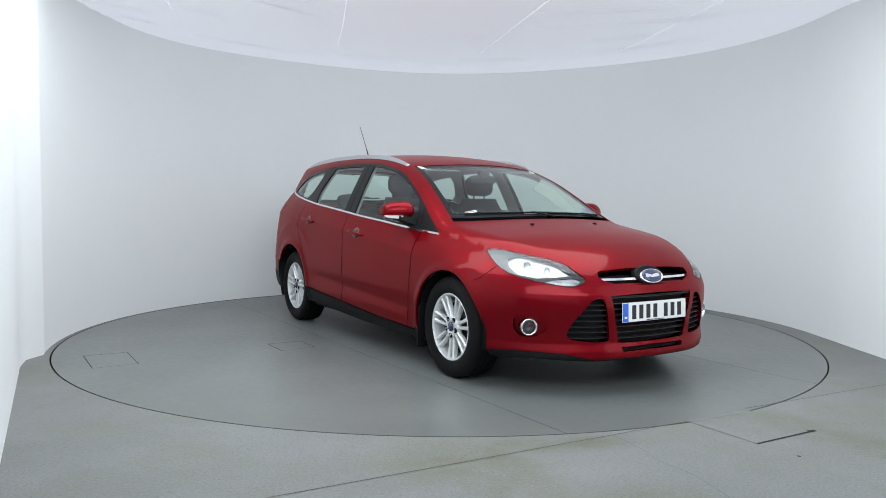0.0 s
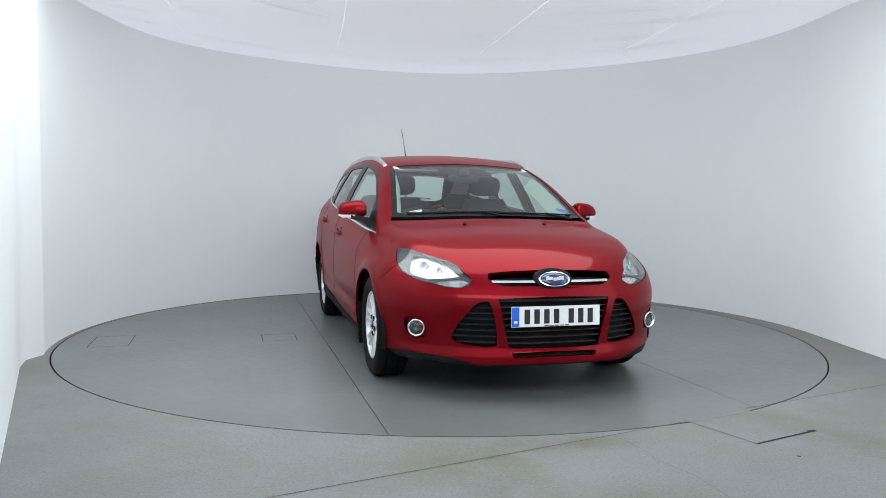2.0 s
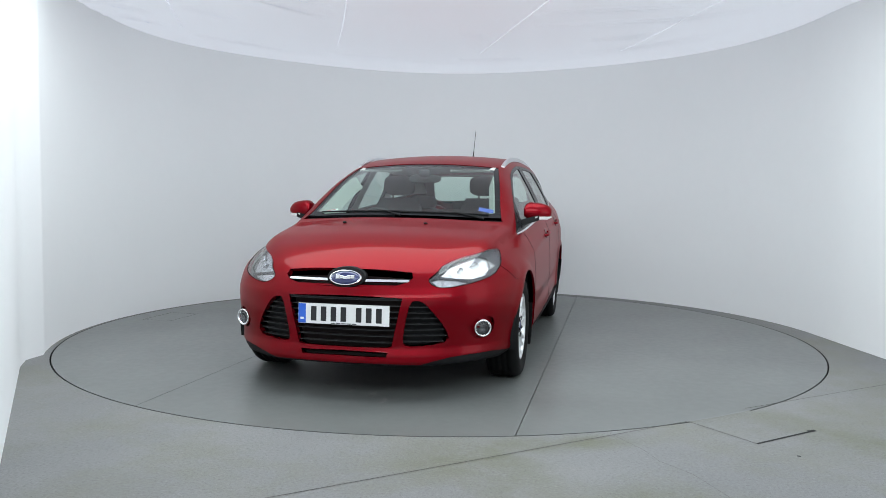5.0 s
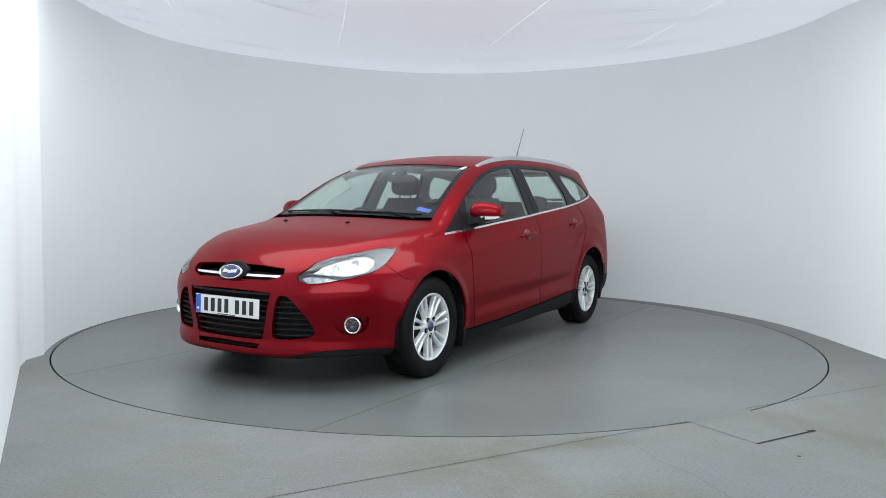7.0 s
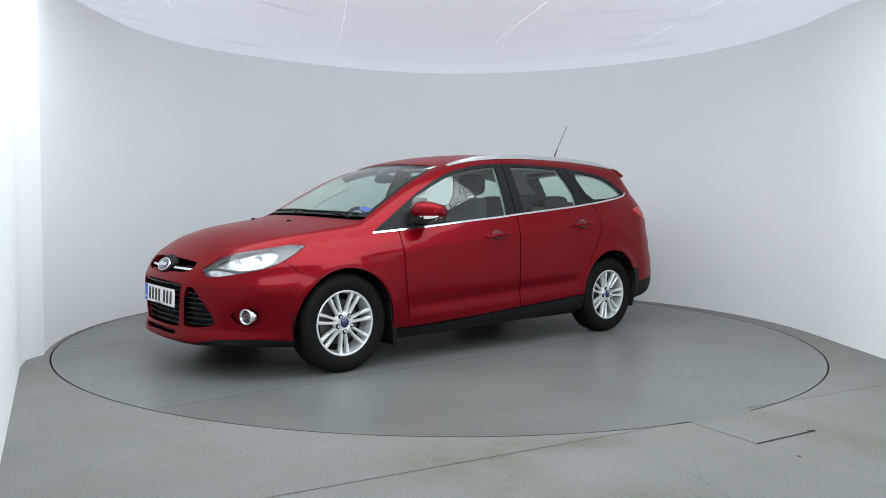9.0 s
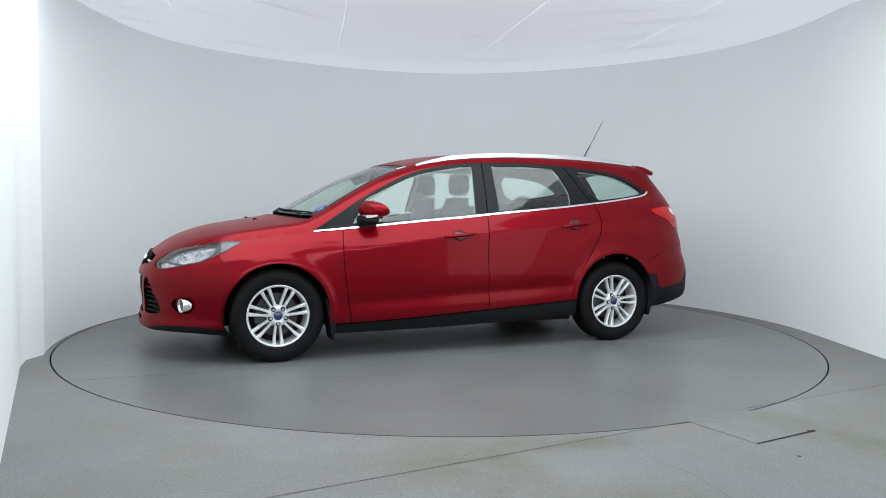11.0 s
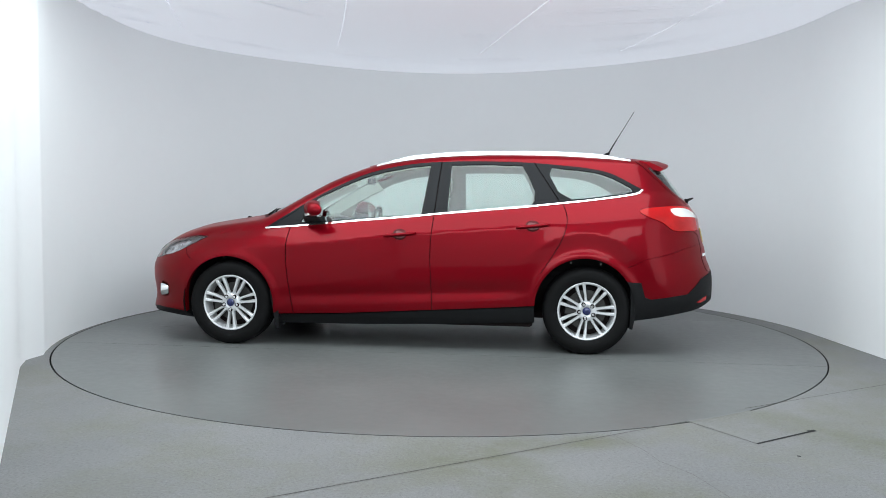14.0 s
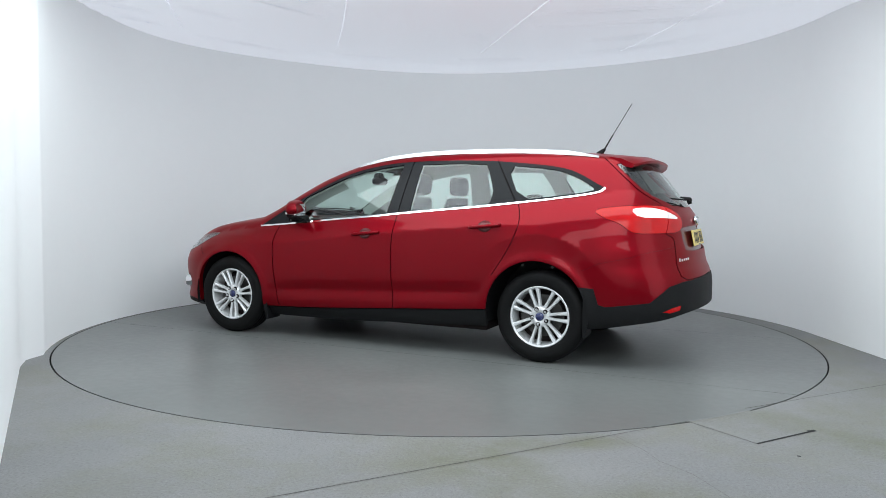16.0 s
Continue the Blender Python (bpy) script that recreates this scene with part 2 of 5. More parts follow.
def build_floor_marks():
    for path, width, label in ((((-1.9, -4.39), (-0.628, -3.685), (1.242, -2.646)), 0.0045, "saw-cut joint in the concrete"),
                               (((1.63, -2.395), (2.724, -1.811), (3.17, -1.58)), 0.0045, "saw-cut joint in the concrete"),
                               (((1.242, -2.646), (1.444, -2.997)), 0.005, "fine joint round a floor patch"),
                               (((0.806, -2.865), (0.90, -3.10), (0.93, -3.25), (1.02, -3.40), (1.076, -3.632)), 0.0014, "hairline crack in the concrete")):
        bm = bmesh.new()
        flat_strip(bm, path, width, 0.0012)
        tagged(part("floor_joint", bm, JOINT), label, "floor joint", kind="structure")
    bm = bmesh.new()
    flat_strip(bm, ((1.444, -2.997), (1.80, -2.790)), 0.014, 0.0012)
    flat_strip(bm, ((1.77, -2.800), (1.815, -2.783)), 0.024, 0.0014)
    tagged(part("floor_slot", bm, DARK), "open dark slot beside a floor patch", "floor slot", kind="structure")
    bm = bmesh.new()
    for a0, a1 in zip(np.radians(np.linspace(-64.9, -56.0, 9)), np.radians(np.linspace(-64.9, -56.0, 9))[1:]):
        r0, r1 = R_TABLE + 0.0008, R_TABLE + 0.016
        bm.faces.new([bm.verts.new((r * math.cos(a), r * math.sin(a), 0.001)) for r, a in ((r0, a0), (r1, a0), (r1, a1), (r0, a1))])
    bmesh.ops.recalc_face_normals(bm, faces=bm.faces)
    tagged(part("floor_patch", bm, CONCRETE), "mortar filling in the joint round the turntable", "floor patch", kind="structure")
    bm = bmesh.new()
    bmesh.ops.create_circle(bm, cap_ends=True, radius=0.009, segments=10, matrix=pose(1.555, -3.165, 0.0012))
    tagged(part("floor_hole", bm, DARK), "small dark bolt hole in the concrete", "floor hole", kind="structure")


def build_turntable():
    table = new("turntable")
    # three deck plates with joints one metre either side of the middle
    for y0, y1 in ((-R_TABLE, -1.002), (-0.998, 0.998), (1.002, R_TABLE)):
        edge = []
        a0, a1 = math.asin(y0 / R_TABLE), math.asin(y1 / R_TABLE)
        n = 90
        edge += [(R_TABLE * math.cos(a), R_TABLE * math.sin(a)) for a in np.linspace(a0, a1, n)]
        edge += [(-R_TABLE * math.cos(a), R_TABLE * math.sin(a)) for a in np.linspace(a1, a0, n)]
        bm = bmesh.new()
        up = [bm.verts.new((x, y, 0)) for x, y in edge]
        dn = [bm.verts.new((x, y, -0.02)) for x, y in edge]
        bm.faces.new(up)
        for k in range(len(up)):
            bm.faces.new((up[k], dn[k], dn[(k + 1) % len(up)], up[(k + 1) % len(up)]))
        bmesh.ops.dissolve_degenerate(bm, dist=0.0001, edges=bm.edges)
        bmesh.ops.recalc_face_normals(bm, faces=bm.faces)
        part("deck_plate", bm, TABLE, table)
    for x0, x1, y0, y1 in ((-0.27, 0.18, -2.72, -2.44), (-0.10, 0.20, -1.47, -1.21)):
        bm = bmesh.new()
        flat_strip(bm, ((x0, y0), (x1, y0)), 0.008, 0.001)
        flat_strip(bm, ((x0, y1), (x1, y1)), 0.006, 0.001)
        flat_strip(bm, ((x0, y0), (x0, y1)), 0.008, 0.001)
        flat_strip(bm, ((x1, y0), (x1 - 0.02, y1)), 0.005, 0.001)
        part("hatch_joint", bm, JOINT, table, "dark joint round an access hatch")
    # pale scrapes and drips under the car
    bm = bmesh.new()
    for path, w in ((((-0.68, 0.10), (-0.85, 0.22), (-1.05, 0.36), (-1.12, 0.52)), 0.007), (((-0.72, 0.31), (-0.90, 0.40), (-0.96, 0.65)), 0.006), (((-0.71, 0.13), (-1.10, 0.02)), 0.006),
                    (((-0.66, -0.28), (-0.80, -0.24), (-0.98, -0.10)), 0.006), (((-0.55, 0.55), (-0.9, 0.62)), 0.005)):
        flat_strip(bm, path, w, 0.0012)
    for x, y in ((2.32, 0.22), (2.04, 0.19), (2.12, -0.03), (2.2, 0.12), (-1.41, 0.63), (2.0, -0.2)):
        n = 11
        bm.faces.new([bm.verts.new((x + (0.05 + 0.02 * math.sin(5 * k + x)) * math.cos(k * math.tau / n), y + (0.022 + 0.01 * math.sin(3 * k + y)) * math.sin(k * math.tau / n), 0.0012)) for k in range(n)])
    tagged(part("scrapes", bm, SCRAPE, table, "pale scrapes and dried drips"), kind="stuff")
    return tagged(table, "round grey painted turntable deck set flush in the floor", "turntable")


# ---- the car's outer surface, in the car's own space: x forward, y to its left, z up, from the middle of the wheelbase ----
def spline(xs, ys):
    """A smooth monotone curve through knots; the ends go on level with their slope."""
    o = np.argsort(xs)
    xs, ys = np.array(xs, float)[o], np.array(ys, float)[o]
    h, d = np.diff(xs), np.diff(ys) / np.diff(xs)
    m = np.zeros(len(xs))
    m[0], m[-1] = d[0], d[-1]
    for i in range(1, len(xs) - 1):
        if d[i - 1] * d[i] > 0:
            a, b = 2 * h[i] + h[i - 1], h[i] + 2 * h[i - 1]
            m[i] = (a + b) / (a / d[i - 1] + b / d[i])

    def at(x):
        x = np.asarray(x, float)
        i = np.clip(np.searchsorted(xs, x) - 1, 0, len(h) - 1)
        t = np.clip((x - xs[i]) / h[i], 0, 1)
        y = (ys[i] * (1 + 2 * t) * (1 - t) ** 2 + m[i] * h[i] * t * (1 - t) ** 2
             + ys[i + 1] * t * t * (3 - 2 * t) + m[i + 1] * h[i] * t * t * (t - 1))
        return y + np.where(x < xs[0], (x - xs[0]) * m[0], 0) + np.where(x > xs[-1], (x - xs[-1]) * m[-1], 0)
    return at


# belt line: height and half width
belt_z = spline((2.3, 1.9, 1.6, 1.3, 1.08, 0.79, 0.58, 0.17, -0.2, -0.66, -1.08, -1.49, -1.75, -2.3),
                (0.66, 0.72, 0.80, 0.845, 0.873, 0.897, 0.916, 0.958, 0.997, 1.040, 1.078, 1.130, 1.165, 1.21))
belt_w = spline((2.3, 1.9, 1.6, 1.3, 1.08, 0.5, 0.0, -0.9, -1.4, -1.75, -2.1, -2.4), (0.56, 0.66, 0.73, 0.765, 0.792, 0.822, 0.832, 0.815, 0.765, 0.70, 0.63, 0.57))
side_w = spline((2.3, 1.9, 1.6, 1.32, 0.9, 0.0, -0.9, -1.32, -1.7, -2.0, -2.4), (0.80, 0.86, 0.895, 0.908, 0.902, 0.905, 0.902, 0.905, 0.882, 0.84, 0.77))
side_shape = spline((1.0, 0.95, 0.89, 0.80, 0.68, 0.5, 0.35, 0.22, 0.12, 0.05, 0.0, -0.15), (0, 0.26, 0.51, 0.80, 0.94, 1.0, 0.985, 0.94, 0.86, 0.70, 0.45, -0.2))
# middle line from nose to tail, seen from the side
top_z = spline((2.3, 2.2, 2.107, 1.988, 1.87, 1.728, 1.586, 1.444, 1.349, 1.27, 1.16, 0.923, 0.687, 0.499, 0.35, 0.216, -0.02, -0.3, -0.6, -0.964, -1.437, -1.72, -1.9, -2.1),
               (0.58, 0.66, 0.735, 0.803, 0.852, 0.895, 0.922, 0.945, 0.960, 0.976, 1.021, 1.146, 1.266, 1.340, 1.388, 1.420, 1.457, 1.480, 1.489, 1.487, 1.466, 1.442, 1.422, 1.395))
top_bow = spline((2.3, 0.4, -0.4, -2.2), (0.29, 0.24, 0.02, 0.0))
nose_x = spline((0.1, 0.18, 0.215, 0.25, 0.30, 0.40, 0.50, 0.56, 0.60, 0.64, 0.68, 0.71, 0.76, 0.85, 1.0), (2.13, 2.17, 2.20, 2.198, 2.185, 2.19, 2.198, 2.195, 2.18, 2.16, 2.138, 2.115, 2.06, 1.94, 1.70))
tail_x = spline((0.15, 0.25, 0.30, 0.40, 0.50, 0.56, 0.62, 0.68, 0.77, 0.84, 0.91, 0.98, 1.075, 1.169, 1.30, 1.40, 1.5), (-2.13, -2.24, -2.29, -2.325, -2.325, -2.32, -2.305, -2.28, -2.262, -2.238, -2.222, -2.207, -2.145, -2.072, -1.972, -1.89, -1.80))
crease_z = spline((1.2, 0.998, 0.814, 0.406, 0.161, -0.206, -0.451, -0.819, -1.1, -2.0), (0.735, 0.742, 0.756, 0.800, 0.831, 0.862, 0.884, 0.912, 0.93, 0.95))
ARCHES = ((1.328, 0.318, 0.35), (-1.302, 0.345, 0.352))


def smax(a, b, k):
    h = np.maximum(k - np.abs(a - b), 0) / k
    return np.maximum(a, b) + h * h * k / 4


def fade(x, lo, hi, soft):
    return 1 / (1 + np.exp(-(x - lo) / soft)) / (1 + np.exp((x - hi) / soft))


def ridge(r, height, reach):
    return height * np.exp(-(np.sqrt(r * r + 0.00003) - 0.0055) / reach)


def half_width(x, z):
    zb, wb = belt_z(x), belt_w(x)
    d = np.maximum(z - zb, 0)
    t = np.minimum((z - 0.2) / (zb - 0.2), 1)
    w = wb + (side_w(x) - wb) * side_shape(t) * (z < zb) - 0.43 * d - 0.26 * d * d
    w = w + ridge(z - crease_z(x), 0.009, 0.05) * fade(x, -1.15, 0.98, 0.05)
    w = w - 0.013 * np.exp(-((z - 0.42 + 0.045 * x) / 0.05) ** 2) * fade(x, -0.85, 0.85, 0.06)
    for ax, az, ar in ARCHES:
        r = np.hypot(x - ax, z - az)
        w = w + 0.012 * np.exp(-((r - ar - 0.012) / 0.035) ** 2) * fade(z, 0.15, 1.0, 0.03)
    r = np.hypot(x + 1.30, z - 0.345)
    w = w + ridge(r - 0.53, 0.008, 0.045) * fade(x, -1.62, -0.98, 0.06) * fade(z, 0.68, 1.2, 0.03)
    w = w + ridge(z - 0.812 + 0.05 * np.maximum(x - 1.0, 0), 0.006, 0.03) * fade(x, 0.82, 1.45, 0.06)
    return w


def outside(x, y, z):
    """Below zero inside the body, above it outside."""
    y = np.abs(y)
    side = y - half_width(x, z)
    top = z - top_z(x + top_bow(x) * y * y) + (0.07 + 0.04 * fade(x, -9, 0.3, 0.2)) * y * y
    front = x - nose_x(z) + 0.24 * y ** 2 + (0.50 + 0.12 * fade(z, -9, 0.40, 0.06)) * y ** 4
    rear = tail_x(z) - x + 0.16 * y ** 2 + 0.5 * y ** 4
    return smax(smax(smax(side, front, 0.12), rear, 0.14), top, 0.06)


def surface_normal(p):
    e = 0.002
    g = np.stack([outside(*(p + e * np.eye(3)[k]).T) - outside(*(p - e * np.eye(3)[k]).T) for k in range(3)], -1)
    return g / np.linalg.norm(g, axis=1, keepdims=True)


# The flanks are laid out flat as (s, z): s runs along the side and round both ends; the lid (bonnet, screen, roof) as (x, y).
SPINE, FAN = 1.3, 0.8


def flank_dir(s):
    a = np.maximum(np.abs(s) - SPINE, 0) / FAN
    return np.clip(s, -SPINE, SPINE), np.sign(s) * np.sin(a), np.cos(a)


def bisect(point, lo, hi):
    lo, hi = np.array(lo, float), np.array(hi, float)
    for _ in range(34):
        mid = (lo + hi) / 2
        inside = outside(*point(mid)) < 0
        lo, hi = np.where(inside, mid, lo), np.where(inside, hi, mid)
    return np.stack(point((lo + hi) / 2), -1)


def flank(s, z):
    s, z = np.atleast_1d(np.asarray(s, float)), np.atleast_1d(np.asarray(z, float))
    o, dx, dy = flank_dir(s)
    return bisect(lambda r: (o + r * dx, r * dy, z), np.full(len(s), 0.02), np.full(len(s), 1.3))


def lid(x, y):
    x, y = np.atleast_1d(np.asarray(x, float)), np.atleast_1d(np.asarray(y, float))
    return bisect(lambda r: (x, y, r), np.full(len(x), 0.4), np.full(len(x), 1.7))


def flank_s(x, y):
    """s of a place in plan."""
    x, y = np.asarray(x, float), np.asarray(y, float)
    return np.where(np.abs(x) <= SPINE, x, np.sign(x) * (SPINE + FAN * np.arctan2(np.abs(x) - SPINE, np.maximum(y, 0))))


# ---- car materials ----
def paint_material():
    m = material("red_metallic_paint", (0.42, 0.006, 0.012), 0.34, 0.62, coat=0.32)
    m.node_tree.nodes["Principled BSDF"].inputs["Specular Tint"].default_value = (0.9, 0.12, 0.14, 1)
    nt = m.node_tree
    b = nt.nodes["Principled BSDF"]
    b.inputs["Coat IOR"].default_value, b.inputs["Specular IOR Level"].default_value = 1.42, 0.12
    tc = nt.nodes.new("ShaderNodeTexCoord")
    flake = nt.nodes.new("ShaderNodeTexNoise")
    flake.inputs["Scale"].default_value, flake.inputs["Detail"].default_value = 900, 2
    nt.links.new(tc.outputs["Object"], flake.inputs["Vector"])
    mix = nt.nodes.new("ShaderNodeMix")
    mix.data_type = "RGBA"
    mix.inputs[6].default_value, mix.inputs[7].default_value = (0.148, 0.0009, 0.0048, 1), (0.215, 0.0016, 0.0078, 1)
    nt.links.new(flake.outputs["Fac"], mix.inputs[0])
    nt.links.new(mix.outputs[2], b.inputs["Base Color"])
    return m


def pane_material(name, tint, ior=1.5):
    m = bpy.data.materials.new(name)
    m.use_nodes = True
    nt = m.node_tree
    nt.nodes.remove(nt.nodes["Principled BSDF"])
    clear, gloss = nt.nodes.new("ShaderNodeBsdfTransparent"), nt.nodes.new("ShaderNodeBsdfGlossy")
    clear.inputs[0].default_value, gloss.inputs[0].default_value = (*tint, 1), (1, 1, 1, 1)
    gloss.inputs["Roughness"].default_value = 0.03
    edge, mix = nt.nodes.new("ShaderNodeLayerWeight"), nt.nodes.new("ShaderNodeMixShader")
    edge.inputs[0].default_value = 0.5
    steep, base = nt.nodes.new("ShaderNodeMath"), nt.nodes.new("ShaderNodeMath")
    steep.operation, base.operation = "POWER", "MULTIPLY_ADD"
    steep.inputs[1].default_value, base.inputs[1].default_value, base.inputs[2].default_value = 4.5, 0.85, ((ior - 1) / (ior + 1)) ** 2 * 1.6
    nt.links.new(edge.outputs["Facing"], steep.inputs[0])
    nt.links.new(steep.outputs[0], base.inputs[0])
    nt.links.new(base.outputs[0], mix.inputs[0])
    nt.links.new(clear.outputs[0], mix.inputs[1])
    nt.links.new(gloss.outputs[0], mix.inputs[2])
    nt.links.new(mix.outputs[0], nt.nodes["Material Output"].inputs[0])
    return m


RED = paint_material()
PANE = pane_material("tinted_window_glass", (0.80, 0.92, 0.87))
LENS = pane_material("clear_lamp_lens", (0.93, 0.94, 0.95))
BLACK = material("black_moulded_plastic", (0.008, 0.0083, 0.009), 0.55, vary=0.1, scale=30, bump=0.12, bump_scale=700)
GLOSS = material("gloss_black_trim", (0.012, 0.0125, 0.014), 0.25)
GAP = material("panel_gap", (0.012, 0.008, 0.008), 0.8)
CHROME = material("chrome", (0.86, 0.87, 0.88), 0.10, 1.0)
SILVER = material("silver_wheel_paint", (0.72, 0.73, 0.74), 0.34, 0.45, vary=0.04, scale=20, coat=0.5)
SATIN = material("brushed_aluminium", (0.66, 0.67, 0.69), 0.34, 1.0)
MIRRORED = material("lamp_reflector", (0.52, 0.53, 0.55), 0.20, 0.75, vary=0.60, scale=26)
GRILLE = material("satin_grille_plastic", (0.020, 0.020, 0.021), 0.36, vary=0.1, scale=30)
BEZEL = material("grey_lamp_bezel", (0.060, 0.062, 0.068), 0.32, 0.4)
RUBBER = material("tyre_rubber", (0.005, 0.005, 0.0053), 0.60, vary=0.2, scale=18, bump=0.1, bump_scale=300)
STEEL = material("brake_disc_steel", (0.075, 0.072, 0.07), 0.45, 0.8, vary=0.2, scale=25)
TRIM = material("charcoal_interior", (0.035, 0.036, 0.038), 0.75, vary=0.15, scale=25, bump=0.1, bump_scale=500)
CLOTH = material("dark_seat_cloth", (0.045, 0.046, 0.05), 0.9, vary=0.25, scale=30, bump=0.3, bump_scale=900)
LINING = material("pale_roof_lining", (0.44, 0.45, 0.425), 0.9, vary=0.04, scale=20)
LAMP_RED = material("red_lamp_lens", (0.46, 0.003, 0.004), 0.16, vary=0.25, scale=9, coat=0.1)
LAMP_RED.node_tree.nodes["Principled BSDF"].inputs["Specular IOR Level"].default_value = 0.25
LAMP_WHITE = material("white_lamp_lens", (0.80, 0.79, 0.78), 0.12, vary=0.05, scale=12, coat=1.0)
BLUE = material("badge_blue", (0.012, 0.02, 0.10), 0.2, 0.2, coat=1.0)
BLUE_BAND = material("plate_blue_band", (0.02, 0.12, 0.62), 0.4)
WHITE = material("plate_white", (0.80, 0.80, 0.80), 0.4, vary=0.03, scale=20)
YELLOW = material("plate_yellow", (0.78, 0.60, 0.18), 0.4, vary=0.03, scale=20)
INK = material("plate_black", (0.012, 0.012, 0.014), 0.5)
STICKER = material("blue_sticker", (0.05, 0.09, 0.42), 0.5, vary=0.3, scale=60)
STICKER_RED = material("red_sticker", (0.55, 0.05, 0.05), 0.5)
for dull in (BLACK, RUBBER, TRIM, GAP, CLOTH, GLOSS):
    dull.node_tree.nodes["Principled BSDF"].inputs["Specular IOR Level"].default_value = 0.10


# ---- flat layouts cut into panels and wrapped on the surface ----
def smooth_line(pts, rounds=2, closed=False):
    pts = [np.array(p, float) for p in pts]
    for _ in range(rounds):
        out = [] if closed else [pts[0]]
        n = len(pts)
        for i in range(n if closed else n - 1):
            a, b = pts[i], pts[(i + 1) % n]
            out += [0.75 * a + 0.25 * b, 0.25 * a + 0.75 * b]
        if not closed:
            out.append(pts[-1])
        pts = out
    return np.array(pts)


def resample(pts, step, closed=False):
    pts = np.array(pts, float)
    if closed:
        pts = np.vstack([pts, pts[:1]])
    d = np.r_[0, np.cumsum(np.linalg.norm(np.diff(pts, axis=0), axis=1))]
    n = max(int(math.ceil(d[-1] / step)), 3 if closed else 1)
    t = np.linspace(0, d[-1], n + 1)
    out = np.stack([np.interp(t, d, pts[:, k]) for k in range(pts.shape[1])], -1)
    return out[:-1] if closed else out


def finer(pts, step, closed=True):
    """Keeps the corners and adds points between them."""
    out = []
    n = len(pts)
    for i in range(n if closed else n - 1):
        a, b = np.array(pts[i], float), np.array(pts[(i + 1) % n], float)
        k = max(int(np.linalg.norm(b - a) / step), 1)
        out += [a + (b - a) * j / k for j in range(k)]
    if not closed:
        out.append(np.array(pts[-1], float))
    return np.array(out)


def band(line, width, shift=0.0):
    """A strip of that width along a line, as a closed outline."""
    line = np.array(line, float)
    t = np.gradient(line, axis=0)
    t /= np.linalg.norm(t, axis=1, keepdims=True) + 1e-12
    n = np.stack([-t[:, 1], t[:, 0]], -1)
    return np.vstack([line + n * (shift + width / 2), (line + n * (shift - width / 2))[::-1]])


def within(poly, p):
    x, y = p[:, 0], p[:, 1]
    got = np.zeros(len(p), bool)
    a = np.array(poly)
    b = np.roll(a, -1, axis=0)
    for (x0, y0), (x1, y1) in zip(a, b):
        if y0 != y1:
            got ^= ((y0 > y) != (y1 > y)) & (x < (x1 - x0) * (y - y0) / (y1 - y0) + x0)
    return got


def cut_layout(outline, regions, default, step):
    """Triangles of a flat layout and the region of each. A region is (name, closed outline); later ones lie over earlier ones."""
    from mathutils.geometry import delaunay_2d_cdt
    loops = [np.array(outline)] + [finer(r, 0.03) for _, r in regions]
    pts, edges = [], []
    for loop in loops:
        k = len(pts)
        pts += [tuple(p) for p in loop]
        edges += [(k + i, k + (i + 1) % len(loop)) for i in range(len(loop))]
    fixed = np.array(pts)
    lo, hi = fixed[:len(outline)].min(0), fixed[:len(outline)].max(0)
    gx, gy = np.meshgrid(np.arange(lo[0], hi[0], step), np.arange(lo[1], hi[1], step), indexing="ij")
    gx = gx + np.where(np.arange(gx.shape[1]) % 2, step / 2, 0)[None, :]
    grid = np.stack([gx.ravel(), gy.ravel()], -1)
    grid = grid[within(outline, grid)]
    keep = np.ones(len(grid), bool)
    for q in fixed:
        near = np.abs(grid - q).max(1) < step * 0.45
        keep &= ~near
    pts += [tuple(p) for p in grid[keep]]
    verts, _, faces, orig, _, _ = delaunay_2d_cdt([Vector(p) for p in pts], edges, [], 0, 1e-5)
    v = np.array([tuple(p) for p in verts])
    f = np.array(faces)
    mid = v[f].mean(1)
    names = np.full(len(f), default, dtype=object)
    names[~within(outline, mid)] = None
    for name, r in regions:
        hit = within(r, mid) & np.array([n is not None for n in names])
        names[hit] = name
    first = np.array([min(o) if o else -1 for o in orig])
    return v, f, names, first


